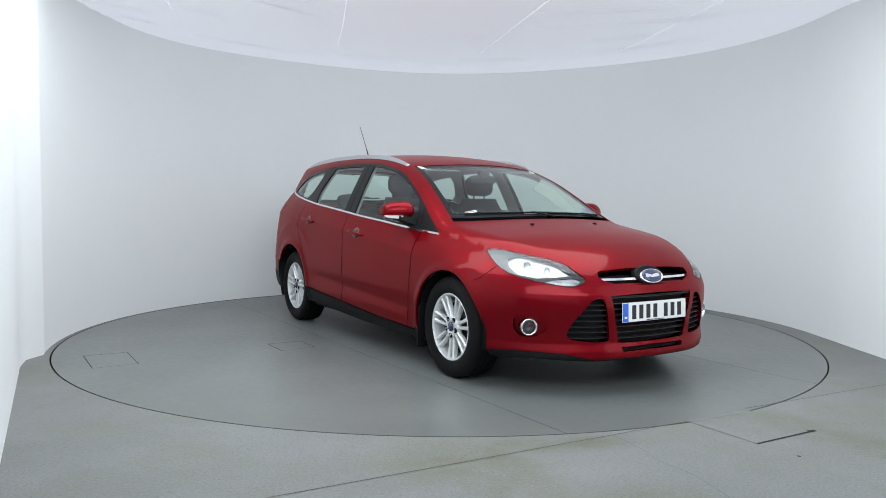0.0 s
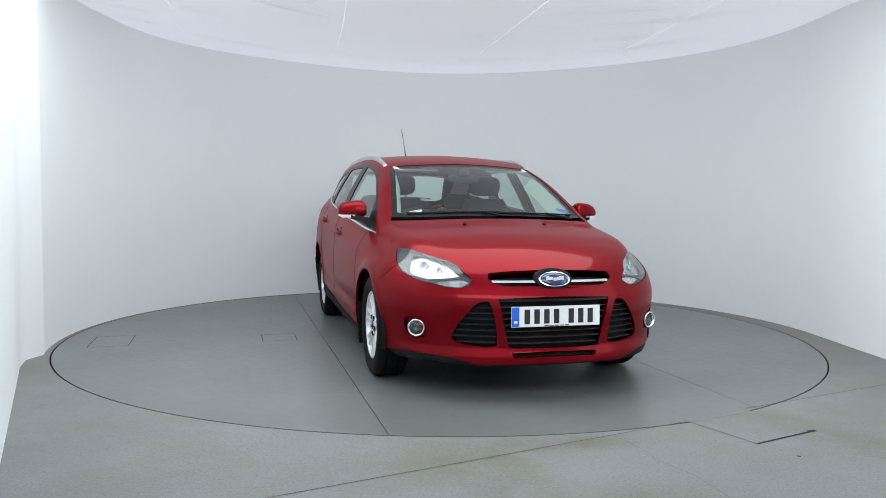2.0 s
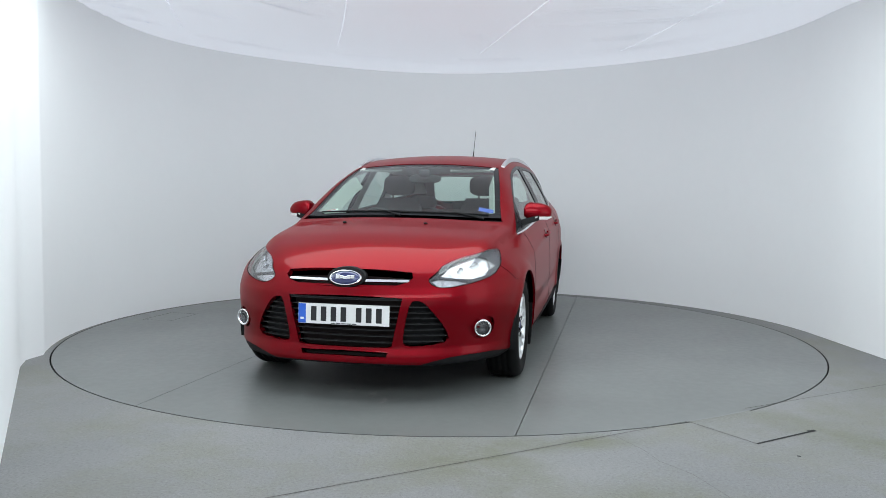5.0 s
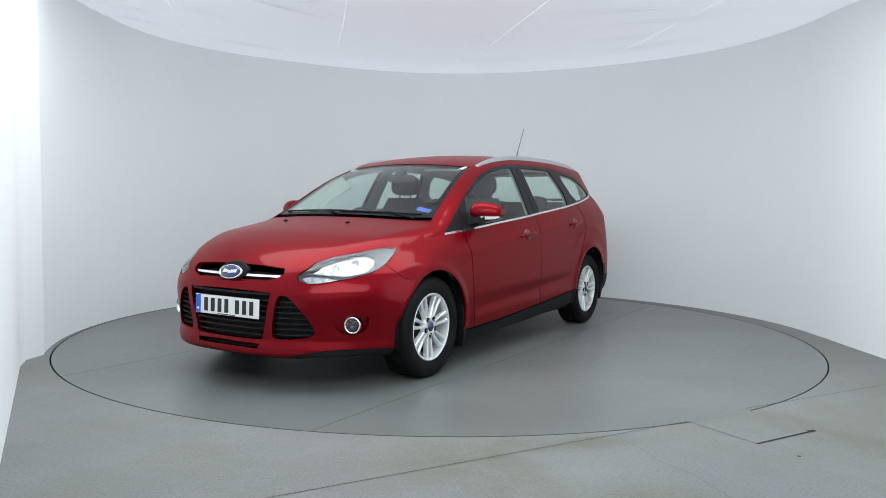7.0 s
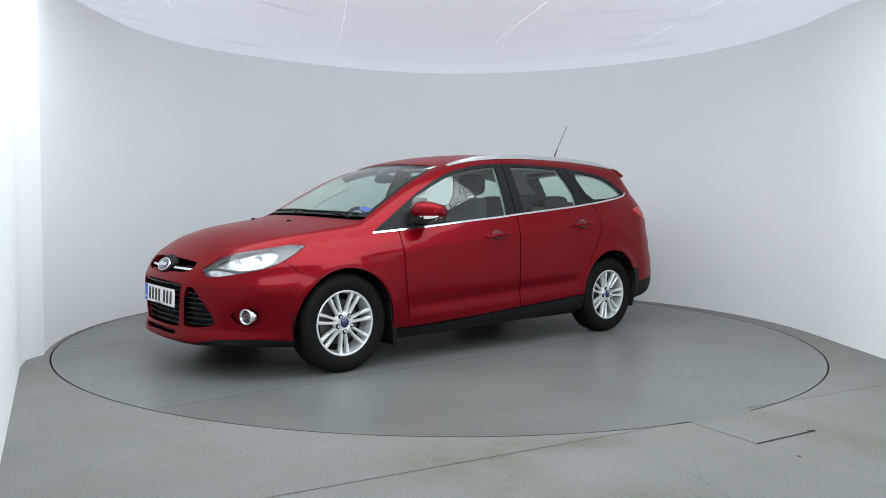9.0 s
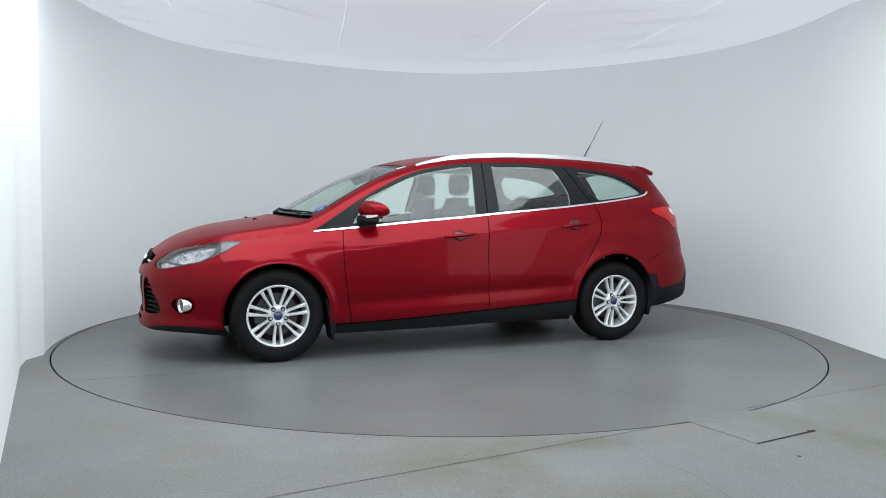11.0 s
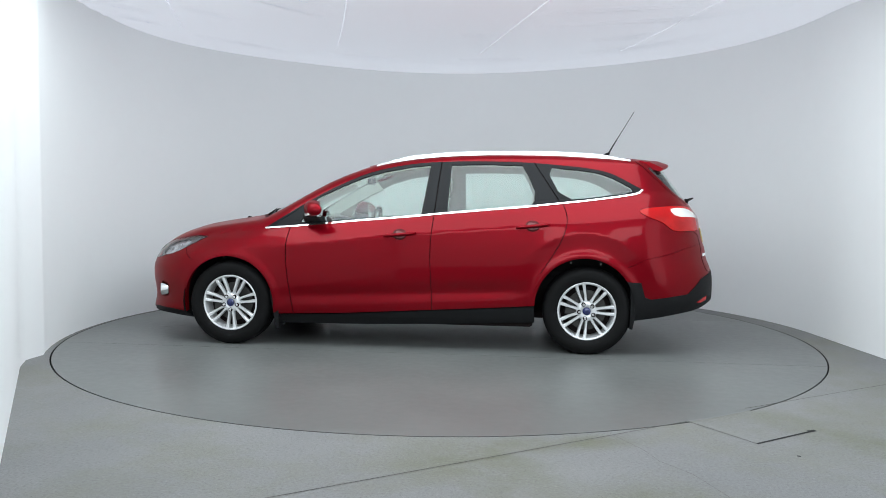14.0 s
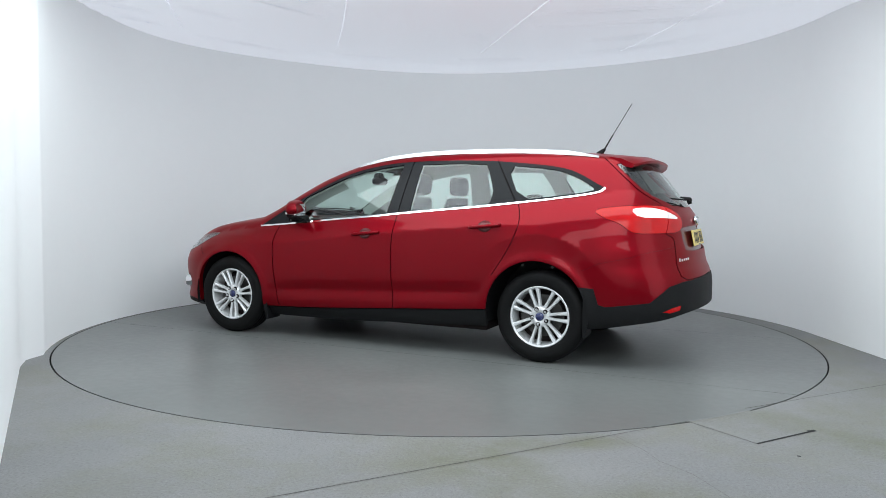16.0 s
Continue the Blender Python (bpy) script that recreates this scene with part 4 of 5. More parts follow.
# ---- wheels: seven pairs of spokes ----
def build_wheel(parent):
    """At the origin, outer face towards +y."""
    bm = revolve([(0.216, 0.070), (0.214, 0.082), (0.205, 0.087), (0.196, 0.083), (0.193, 0.070), (0.186, 0.03), (0.184, -0.09), (0.215, -0.095)], 72)
    bmesh.ops.recalc_face_normals(bm, faces=bm.faces)
    wheel = part("wheel", bm, SILVER, parent, "silver alloy wheel with seven pairs of spokes", smooth=True)
    wheel.data.set_sharp_from_angle(angle=radians(35))
    h = revolve([(0.074, 0.045), (0.072, 0.066), (0.060, 0.076), (0.032, 0.079), (0.0305, 0.074), (0.0, 0.074)], 40)
    part("hub", h, SILVER, wheel, smooth=True)
    for k in range(14):
        base = math.radians(-90 + (k // 2) * 360 / 7)
        side = -1 if k % 2 else 1
        a_in, a_out = base + side * math.radians(11.5), base + side * math.radians(7.6)
        rows = []
        for i in range(7):
            t = i / 6
            r = 0.050 + (0.200 - 0.050) * t
            a = a_in + (a_out - a_in) * t
            w = 0.0124 - 0.0030 * math.sin(math.pi * min(t * 1.3, 1)) + (0.003 if i == 6 else 0)
            y = 0.073 + 0.010 * t - 0.004 * math.sin(math.pi * t)
            c, d = Vector((math.cos(a), 0, math.sin(a))), Vector((-math.sin(a), 0, math.cos(a)))
            sec = [(-w, -0.030), (-w * 0.9, -0.006), (-w * 0.45, 0), (w * 0.45, 0), (w * 0.9, -0.006), (w, -0.030)]
            rows.append([c * r + d * q + Vector((0, y + e, 0)) for q, e in sec])
        sp = part("spoke", loft(rows), SILVER, wheel, smooth=True)
        sp.data.set_sharp_from_angle(angle=radians(35))
    tyre = [(0.206, 0.078), (0.212, 0.088), (0.222, 0.092), (0.240, 0.098), (0.262, 0.101), (0.283, 0.098), (0.298, 0.090), (0.308, 0.080), (0.3135, 0.066)]
    for k in range(4):
        y = 0.062 - 0.036 * k
        tyre += [(0.3155, y - 0.002), (0.3160, y - 0.022), (0.309, y - 0.026), (0.309, y - 0.031)]
    tyre += [(0.312, -0.085), (0.300, -0.095), (0.265, -0.101), (0.215, -0.094)]
    part("tyre", revolve(tyre, 96), RUBBER, wheel, smooth=True)
    disc = revolve([(0.0, 0.0), (0.145, 0.0), (0.145, -0.02), (0.0, -0.02)], 48)
    part("brake_disc", disc, STEEL, wheel)
    bm = bmesh.new()
    box(bm, 0.05, 0.15, -0.02, 0.025, -0.06, 0.06, 0.01)
    part("brake_caliper", bm, STEEL, wheel)
    # near-black disc added for the shade inside the wheel barrel
    back = revolve([(0.0, -0.024), (0.1845, -0.024), (0.1845, -0.05), (0.0, -0.05)], 48)
    part("barrel_shade_disc", back, GAP, wheel)
    cap = revolve([(0.0285, 0.072), (0.0285, 0.080), (0.026, 0.083), (0.0, 0.085)], 32)
    part("centre_cap", cap, BLUE, wheel, smooth=True)
    for k in range(5):
        a = math.radians(54 + 72 * k)
        x, z = 0.054 * math.cos(a), 0.054 * math.sin(a)
        # the shade in the well is put into its near-black colour
        well = revolve([(0.0155, 0.0755), (0.0155, 0.0805), (0.0125, 0.0805), (0.0115, 0.077), (0.0, 0.077)], 16)
        bmesh.ops.translate(well, verts=well.verts, vec=(x, 0, z))
        part("nut_well", well, GAP, wheel)
        nut = bmesh.new()
        bmesh.ops.create_cone(nut, cap_ends=True, radius1=0.009, radius2=0.0075, depth=0.012, segments=6, matrix=pose(x, 0.080, z, 90))
        part("wheel_nut", nut, CHROME, wheel)
    return wheel

for dull in (RUBBER, BLACK, GAP, TRIM, CLOTH):
    dull.node_tree.nodes["Principled BSDF"].inputs["Specular IOR Level"].default_value = 0.14


def plate(parent, m, face, band_colour):
    """A number plate in its own plane (x across, z up, facing -y), characters as plain bars."""
    bm = bmesh.new()
    box(bm, -0.26, 0.26, -0.003, 0.003, -0.0555, 0.0555, 0.002)
    bm.transform(m)
    p = part("number_plate", bm, face, parent, "number plate with dark characters shown as bars")
    if band_colour is not None:
        bm = bmesh.new()
        box(bm, -0.258, -0.216, -0.0045, -0.002, -0.053, 0.053)
        bm.transform(m)
        part("plate_band", bm, band_colour, p)
        bm = bmesh.new()
        box(bm, -0.247, -0.227, -0.0055, -0.004, -0.033, -0.022)
        bm.transform(m)
        part("plate_mark", bm, WHITE, p)
    x = -0.186
    for k in range(7):
        bm = bmesh.new()
        box(bm, x, x + 0.032, -0.0045, -0.002, -0.0395, 0.0395, 0.0008)
        bm.transform(m)
        part("character_bar", bm, INK, p)
        x += 0.057 + (0.030 if k == 3 else 0)
    bm = bmesh.new()
    for k in range(5):
        box(bm, -0.07 + 0.03 * k, -0.045 + 0.03 * k, -0.0042, -0.002, -0.0525, -0.0475)
    bm.transform(m)
    part("small_print", bm, BEZEL, p)
    return p


def oval_badge(parent, m, w, h, name="oval_badge"):
    rows = []
    for k, (r, d) in enumerate(((1.0, 0.0), (1.0, -0.008), (0.97, -0.013), (0.90, -0.014), (0.87, -0.011))):
        rows.append([(w * r * math.cos(a), d, h * (r if k < 3 else 1 - (1 - r) * w / h * 0.6) * math.sin(a)) for a in np.linspace(0, math.tau, 40, endpoint=False)])
    bm = loft(rows)
    bm.transform(m)
    badge = part(name, bm, CHROME, parent, "chrome-rimmed oval badge", smooth=False)
    rows = [[(w * r * math.cos(a), d, h * r * math.sin(a)) for a in np.linspace(0, math.tau, 40, endpoint=False)] for r, d in ((0.88, -0.008), (0.86, -0.0125), (0.5, -0.0145), (0.05, -0.015))]
    bm = loft(rows)
    bm.transform(m)
    part("badge_field", bm, BLUE, badge, smooth=True)
    bm = bmesh.new()
    # one plain pale shape in place of lettering
    for k in range(5):
        x = -0.44 + 0.22 * k
        box(bm, w * (x - 0.13), w * (x + 0.13), -0.0175, -0.013, h * (-0.20 + 0.06 * math.sin(k * 2.1)), h * (0.20 + 0.10 * math.cos(k * 1.7)), 0.001)
    bm.transform(m)
    part("badge_stroke", bm, CHROME, badge)
    return badge


def seat(parent, y, x0):
    """A front seat with its head restraint."""
    bm = bmesh.new()
    secs = []
    for t in np.linspace(0, 1, 9):
        z = 0.50 + 0.62 * t
        x = x0 - 0.10 - 0.24 * t - 0.03 * math.sin(math.pi * t)
        w = 0.255 - 0.03 * t - 0.06 * t ** 6
        d = 0.075 - 0.025 * t
        secs.append([(x + d * math.cos(a) * (1 + 0.35 * abs(math.sin(a)) ** 3), y + w * math.copysign(abs(math.sin(a)) ** 0.6, math.sin(a)), z) for a in np.linspace(0, math.tau, 24, endpoint=False)])
    back = part("front_seat", loft(secs), CLOTH, parent, "dark cloth front seat with head restraint", smooth=True)
    part("cushion", rounded(x0 + 0.12, y, 0.50, 0.28, 0.26, 0.09, 4), CLOTH, back, smooth=True)
    part("head_restraint", rounded(x0 - 0.35, y, 1.225, 0.055, 0.135, 0.085, 3.2), TRIM, back, smooth=True)
    for k in (-0.055, 0.055):
        part("restraint_post", tube([(x0 - 0.34, y + k, 1.10), (x0 - 0.35, y + k, 1.19)], 0.007, 8), STEEL, back)


def build_interior(car, top, side):
    low = side.piece(("front_door", "rear_door", "front_fender", "body_side", "sill", "chrome", "gap", "tailgate"), -0.045, 0, lambda p: (p[:, 2] > 0.30) & (p[:, 0] < 1.0) & (p[:, 2] < belt_z(p[:, 0]) + 0.02) & (p[:, 0] > -2.05) & ~((p[:, 0] < -0.9) & (p[:, 2] < 0.72)))
    panel("door_lining", low, TRIM, car, "charcoal inner door lining")
    high = side.piece(("surround", "body_side", "corner_trim", "gap", "tailgate"), -0.03, 0, lambda p: (p[:, 2] > belt_z(p[:, 0]) + 0.015) & (p[:, 0] < 1.02))
    panel("pillar_lining", high, LINING, car, "pale inner pillar lining")
    panel("roof_lining", top.piece("roof", -0.03, 0), LINING, car, "pale cloth roof lining")
    bm = bmesh.new()
    box(bm, -0.92, 1.0, -0.74, 0.74, 0.27, 0.31)
    box(bm, -2.05, -0.92, -0.54, 0.54, 0.54, 0.57)
    part("cabin_floor", bm, TRIM, car)
    seat(car, -0.37, 0.18)
    seat(car, 0.37, 0.18)
    bench = part("rear_seat", rounded(-0.62, 0, 0.52, 0.27, 0.68, 0.10, 4), CLOTH, car, "dark cloth rear bench seat", smooth=True)
    secs = []
    for t in np.linspace(0, 1, 8):
        w, d = 0.66 - 0.05 * t ** 4, 0.075 - 0.02 * t
        secs.append([(-0.90 - 0.22 * t + d * math.cos(a), w * math.copysign(abs(math.sin(a)) ** 0.5, math.sin(a)), 0.50 + 0.52 * t) for a in np.linspace(0, math.tau, 28, endpoint=False)])
    part("backrest", loft(secs), CLOTH, bench, smooth=True)
    for y in (-0.40, 0.0, 0.40):
        part("head_restraint", rounded(-1.13, y, 1.085 if y else 1.06, 0.045, 0.125, 0.065 if y else 0.045, 3.2), TRIM, bench, smooth=True)
    bm = bmesh.new()
    box(bm, -1.95, -1.15, -0.62, 0.62, 0.93, 0.945, 0.004)
    part("load_cover", bm, TRIM, car)
    # dashboard with a hooded cluster before the right-hand seat
    secs = []
    for y in np.linspace(-0.74, 0.74, 25):
        hood = 0.045 * math.exp(-((y + 0.37) / 0.16) ** 2) + 0.02 * math.exp(-(y / 0.15) ** 2)
        bow = 0.30 * y * y
        secs.append([(1.16 - bow, y, 0.62), (1.16 - bow, y, 0.925), (1.0 - bow * 0.6, y, 0.945), (0.80, y, 0.925 + hood), (0.70, y, 0.90 + hood), (0.66, y, 0.84), (0.72, y, 0.62)])
    part("dashboard", loft(secs), TRIM, car, "charcoal moulded dashboard", smooth=False)
    ring_path = [(0.0, 0.185 * math.cos(a), 0.185 * math.sin(a)) for a in np.linspace(0, math.tau, 49)]
    bm = bmesh.new()
    sweep = tube(ring_path, 0.015, 10, up=(1, 0, 0))
    sweep.transform(pose(0.50, -0.37, 0.86, 0, -24, 0))
    wheel = part("steering_wheel", sweep, TRIM, car, smooth=True)
    hub = rounded(0, 0, 0, 0.03, 0.085, 0.06, 3)
    hub.transform(pose(0.51, -0.37, 0.855, 0, -24, 0))
    part("hub", hub, TRIM, wheel, smooth=True)
    for a in (0, 180, 270):
        spoke = tube([(0, 0.06 * math.cos(radians(a)), 0.05 * math.sin(radians(a))), (0, 0.18 * math.cos(radians(a)), 0.18 * math.sin(radians(a)))], 0.018, 8, up=(1, 0, 0))
        spoke.transform(pose(0.50, -0.37, 0.86, 0, -24, 0))
        part("spoke", spoke, TRIM, wheel)
    bm.free()
    mirror = part("rear_view_mirror", rounded(0.42, 0, 1.262, 0.020, 0.125, 0.034, 3), TRIM, car, smooth=True)
    part("mirror_stem", rounded(0.43, 0, 1.305, 0.035, 0.045, 0.03, 3), TRIM, mirror, smooth=True)
    # pale moulded trim on the inside of the windscreen pillars
    for sign in (1, -1):
        rows = []
        for t in np.linspace(0, 1, 16):
            x = 0.985 - 0.49 * t
            y = np.interp(x, (0.45, 0.60, 0.77, 0.93, 1.0), (0.573, 0.602, 0.632, 0.660, 0.672))
            p = lid(x, y - 0.048)[0]
            rows.append([(p[0] - 0.008, sign * p[1], p[2] - 0.014), (p[0] - 0.075, sign * (p[1] - 0.040), p[2] - 0.10),
                         (p[0] - 0.080, sign * (p[1] - 0.030), p[2] - 0.105), (p[0] - 0.012, sign * (p[1] + 0.012), p[2] - 0.020)])
        part("pillar_trim", loft(rows), LINING, car, "pale inner windscreen pillar trim", smooth=False)
    for y in (-0.36, 0.36):
        bm = bmesh.new()
        box(bm, 0.27, 0.40, y - 0.17, y + 0.17, 1.335, 1.350, 0.006)
        bm.transform(Matrix.Translation((0.33, 0, 1.34)) @ Matrix.Rotation(radians(16), 4, "Y") @ Matrix.Translation((-0.33, 0, -1.34)))
        part("sun_visor", bm, LINING, car)


def build_underbody(car):
    bm = bmesh.new()
    box(bm, -1.70, 1.98, -0.54, 0.54, 0.21, 0.46, 0.02)
    box(bm, -0.94, 0.95, -0.83, 0.83, 0.185, 0.26, 0.02)
    box(bm, -2.10, -1.66, -0.52, 0.52, 0.40, 0.52, 0.02)
    box(bm, 1.68, 1.90, -0.60, 0.60, 0.205, 0.36, 0.02)
    part("underbody", bm, GAP, car, "dark underbody pan")
    for ax, az, ar in ARCHES:
        for sign in (1, -1):
            bm = bmesh.new()
            rows = []
            for a in np.linspace(-0.25, math.pi + 0.25, 30):
                rows.append([bm.verts.new((ax + (ar + 0.012) * math.cos(a), sign * y, az + (ar + 0.012) * math.sin(a))) for y in (0.54, 0.87)])
            for p, q in zip(rows, rows[1:]):
                bm.faces.new((p[0], p[1], q[1], q[0]))
            bm.faces.new([p[0] for p in rows])
            part("wheel_arch_liner", bm, BLACK, car, "black plastic wheel arch liner")
            for k in (73, 110) if ax < 0 else ():
                a = radians(k)
                bm = bmesh.new()
                bmesh.ops.create_cone(bm, cap_ends=True, radius1=0.009, radius2=0.007, depth=0.008, segments=12, matrix=pose(ax + (ar - 0.02) * math.cos(a), sign * 0.868, az + (ar - 0.02) * math.sin(a), 90))
                part("clip", bm, STEEL, car)
    for x, z0, z1, y0, y1, lean in ((0.985, 0.135, 0.42, 0.70, 0.893, 0.03), (-1.652, 0.195, 0.53, 0.68, 0.880, -0.02)):
        for sign in (1, -1):
            secs = []
            for t in np.linspace(0, 1, 6):
                z = z0 + (z1 - z0) * t
                xx = x + (-1 if x < 0 else -1) * lean * (1 - t) * (1 if x > 0 else 1)
                th = 0.006 + 0.016 * t
                ya, yb = y0 + 0.015 * (1 - t) ** 3, y1 - 0.015 * (1 - t) ** 3
                secs.append([(xx - th, sign * ya, z), (xx + th, sign * ya, z), (xx + th, sign * yb, z), (xx - th * 2.2, sign * (yb + 0.002), z)])
            part("mud_flap", loft(secs), BLACK, car, "black moulded mud flap")


def build_nose(car, side):
    """Grilles, lamps, plate and badge at the front."""
    main = panel("main_grille", side.piece("main_grille", -0.055, -0.055), GAP, car, "black lower grille with thin bars")
    for k in range(8):
        z = 0.318 + 0.0335 * k
        inner = 2.322 - 0.0012 * (k * 4.4) if k else 2.33
        ob = new("grille_bar", slat_mesh("grille_bar", (z, z + 0.004, inner - 0.012, MID, -0.012, -0.040, 30), GRILLE, True))
        ob.parent = main
    frame_bar = new("grille_frame", slat_mesh("grille_frame", (0.556, 0.566, 2.275, MID, -0.004, -0.05, 30), GLOSS, True))
    frame_bar.parent = main
    up = panel("upper_grille", side.piece("upper_grille", -0.06, -0.06), GAP, car, "black upper grille with a chrome bar")
    bar = new("chrome_bar", slat_mesh("chrome_bar", (0.653, 0.666, 2.232, MID, -0.010, -0.04, 30), CHROME, True))
    bar.parent = up
    low = new("grille_sill", slat_mesh("grille_sill", (0.6265, 0.636, 2.30, MID, -0.012, -0.06, 30), RED, True))
    low.parent = up
    panel("low_slot", side.piece("low_slot", -0.04, -0.04), GAP, car, "black lower slot in the bumper")
    for g in panel_pair("side_grille", side.piece("side_grille", -0.05, -0.05), BLACK, car, "black three-cornered side grille with thin bars"):
        sign = 1 if g.data.vertices[0].co.y > 0 else -1
        for k in range(7):
            z = 0.325 + 0.0315 * k
            s0 = np.interp(z, (0.329, 0.404, 0.478, 0.540), (2.045, 2.07, 2.122, 2.167)) - 0.004
            s1 = np.interp(z, (0.304, 0.435, 0.548), (2.262, 2.257, 2.236)) + 0.006
            v, f = slat(z, z + 0.0035, s0, s1, -0.014, -0.045, 12)
            bm = bmesh.new()
            vs = [bm.verts.new((p[0], p[1] * sign, p[2])) for p in v]
            for t in f:
                bm.faces.new([vs[i] for i in t])
            bmesh.ops.recalc_face_normals(bm, faces=bm.faces)
            part("grille_bar", bm, GRILLE, g)
    # headlights
    layer = Skin(resample(smooth_line(HEADLIGHT, 1, True), 0.012, True), [("bowl", REFLECTOR), ("low_bowl", LOW_REFLECTOR)], "bezel", 0.012, flank)
    keep = [("bezel", -0.022, BEZEL, ""), ("bowl", -0.034, MIRRORED, "bright faceted reflector"), ("low_bowl", -0.030, MIRRORED, "bright indicator reflector")]
    lamps = panel_pair("headlight", side.piece("headlight", -0.001, 0.02), LENS, car, "swept-back clear headlight in a dark bezel")
    for name, push, mat, label in keep:
        piece = layer.piece(name, push, push + 0.022 if name != "bezel" else 0.0)
        if name == "bezel":
            piece = layer.piece(name, push, 0.0)
        for lamp, q in zip(lamps, (piece, mirrored(piece))):
            ob = new(name, mesh_from(name, [q], mat))
            ob.parent = lamp
            tagged(ob, label)
    for lamp, sign in zip(lamps, (1, -1)):
        for s, z, r in ((1.835, 0.728, 0.027), (1.945, 0.708, 0.020)):
            p = flank(s, z)[0]
            n = surface_normal(p[None])[0]
            bulb = revolve([(r, 0.0), (r * 0.95, 0.006), (r * 0.75, -0.012), (r * 0.35, -0.02), (0.004, -0.022)], 24)
            ax = Vector((n[0], n[1], n[2] * 0.2)).normalized()
            turn = Vector((0, 1, 0)).rotation_difference(ax).to_matrix().to_4x4()
            bulb.transform(Matrix.Translation(Vector(p) - ax * 0.032) @ turn)
            if sign < 0:
                bulb.transform(Matrix.Diagonal((1, -1, 1, 1)))
            part("lamp_bowl", bulb, MIRRORED, lamp, smooth=True)
    # fog lamps in round chrome rings
    for rec in panel_pair("fog_recess", side.piece("fog_recess", -0.022, -0.022), RED, car, "red recess round the fog lamp"):
        sign = 1 if rec.data.vertices[0].co.y > 0 else -1
        p = flank(1.868, 0.389)[0]
        n = Vector((0.93, 0.36, -0.02)).normalized()
        turn = Vector((0, 1, 0)).rotation_difference(n).to_matrix().to_4x4()
        for name, prof, mat, label in (("fog_ring", [(0.049, -0.04), (0.049, 0.010), (0.046, 0.016), (0.040, 0.014), (0.038, 0.0)], CHROME, "chrome fog lamp ring"),
                                       ("fog_reflector", [(0.038, -0.002), (0.03, -0.016), (0.012, -0.026), (0.0, -0.026)], BEZEL, ""),
                                       ("fog_lens", [(0.039, 0.002), (0.02, 0.006), (0.0, 0.007)], LENS, "clear fog lamp lens")):
            bm = revolve(prof, 36)
            bm.transform(Matrix.Translation(Vector(p) + n * 0.006) @ turn)
            if sign < 0:
                bm.transform(Matrix.Diagonal((1, -1, 1, 1)))
            part(name, bm, mat, rec, label, smooth=True)
    face = Matrix.Rotation(radians(90), 4, "Z")
    plate(car, Matrix.Translation((2.185, 0, 0.469)) @ Matrix.Rotation(radians(-2), 4, "Y") @ face, WHITE, BLUE_BAND)
    oval_badge(car, Matrix.Translation((2.146, 0, 0.663)) @ Matrix.Rotation(radians(-26), 4, "Y") @ face, 0.093, 0.045)
    rows = [[(2.134 + d - 0.5 * 0.056 * r * math.sin(a), 0.112 * r * math.cos(a), 0.670 + 0.056 * r * math.sin(a)) for a in np.linspace(0, math.tau, 36, endpoint=False)] for r, d in ((1.0, -0.03), (1.0, 0.0), (0.95, 0.006))]
    part("badge_backing", loft(rows), BLACK, car)


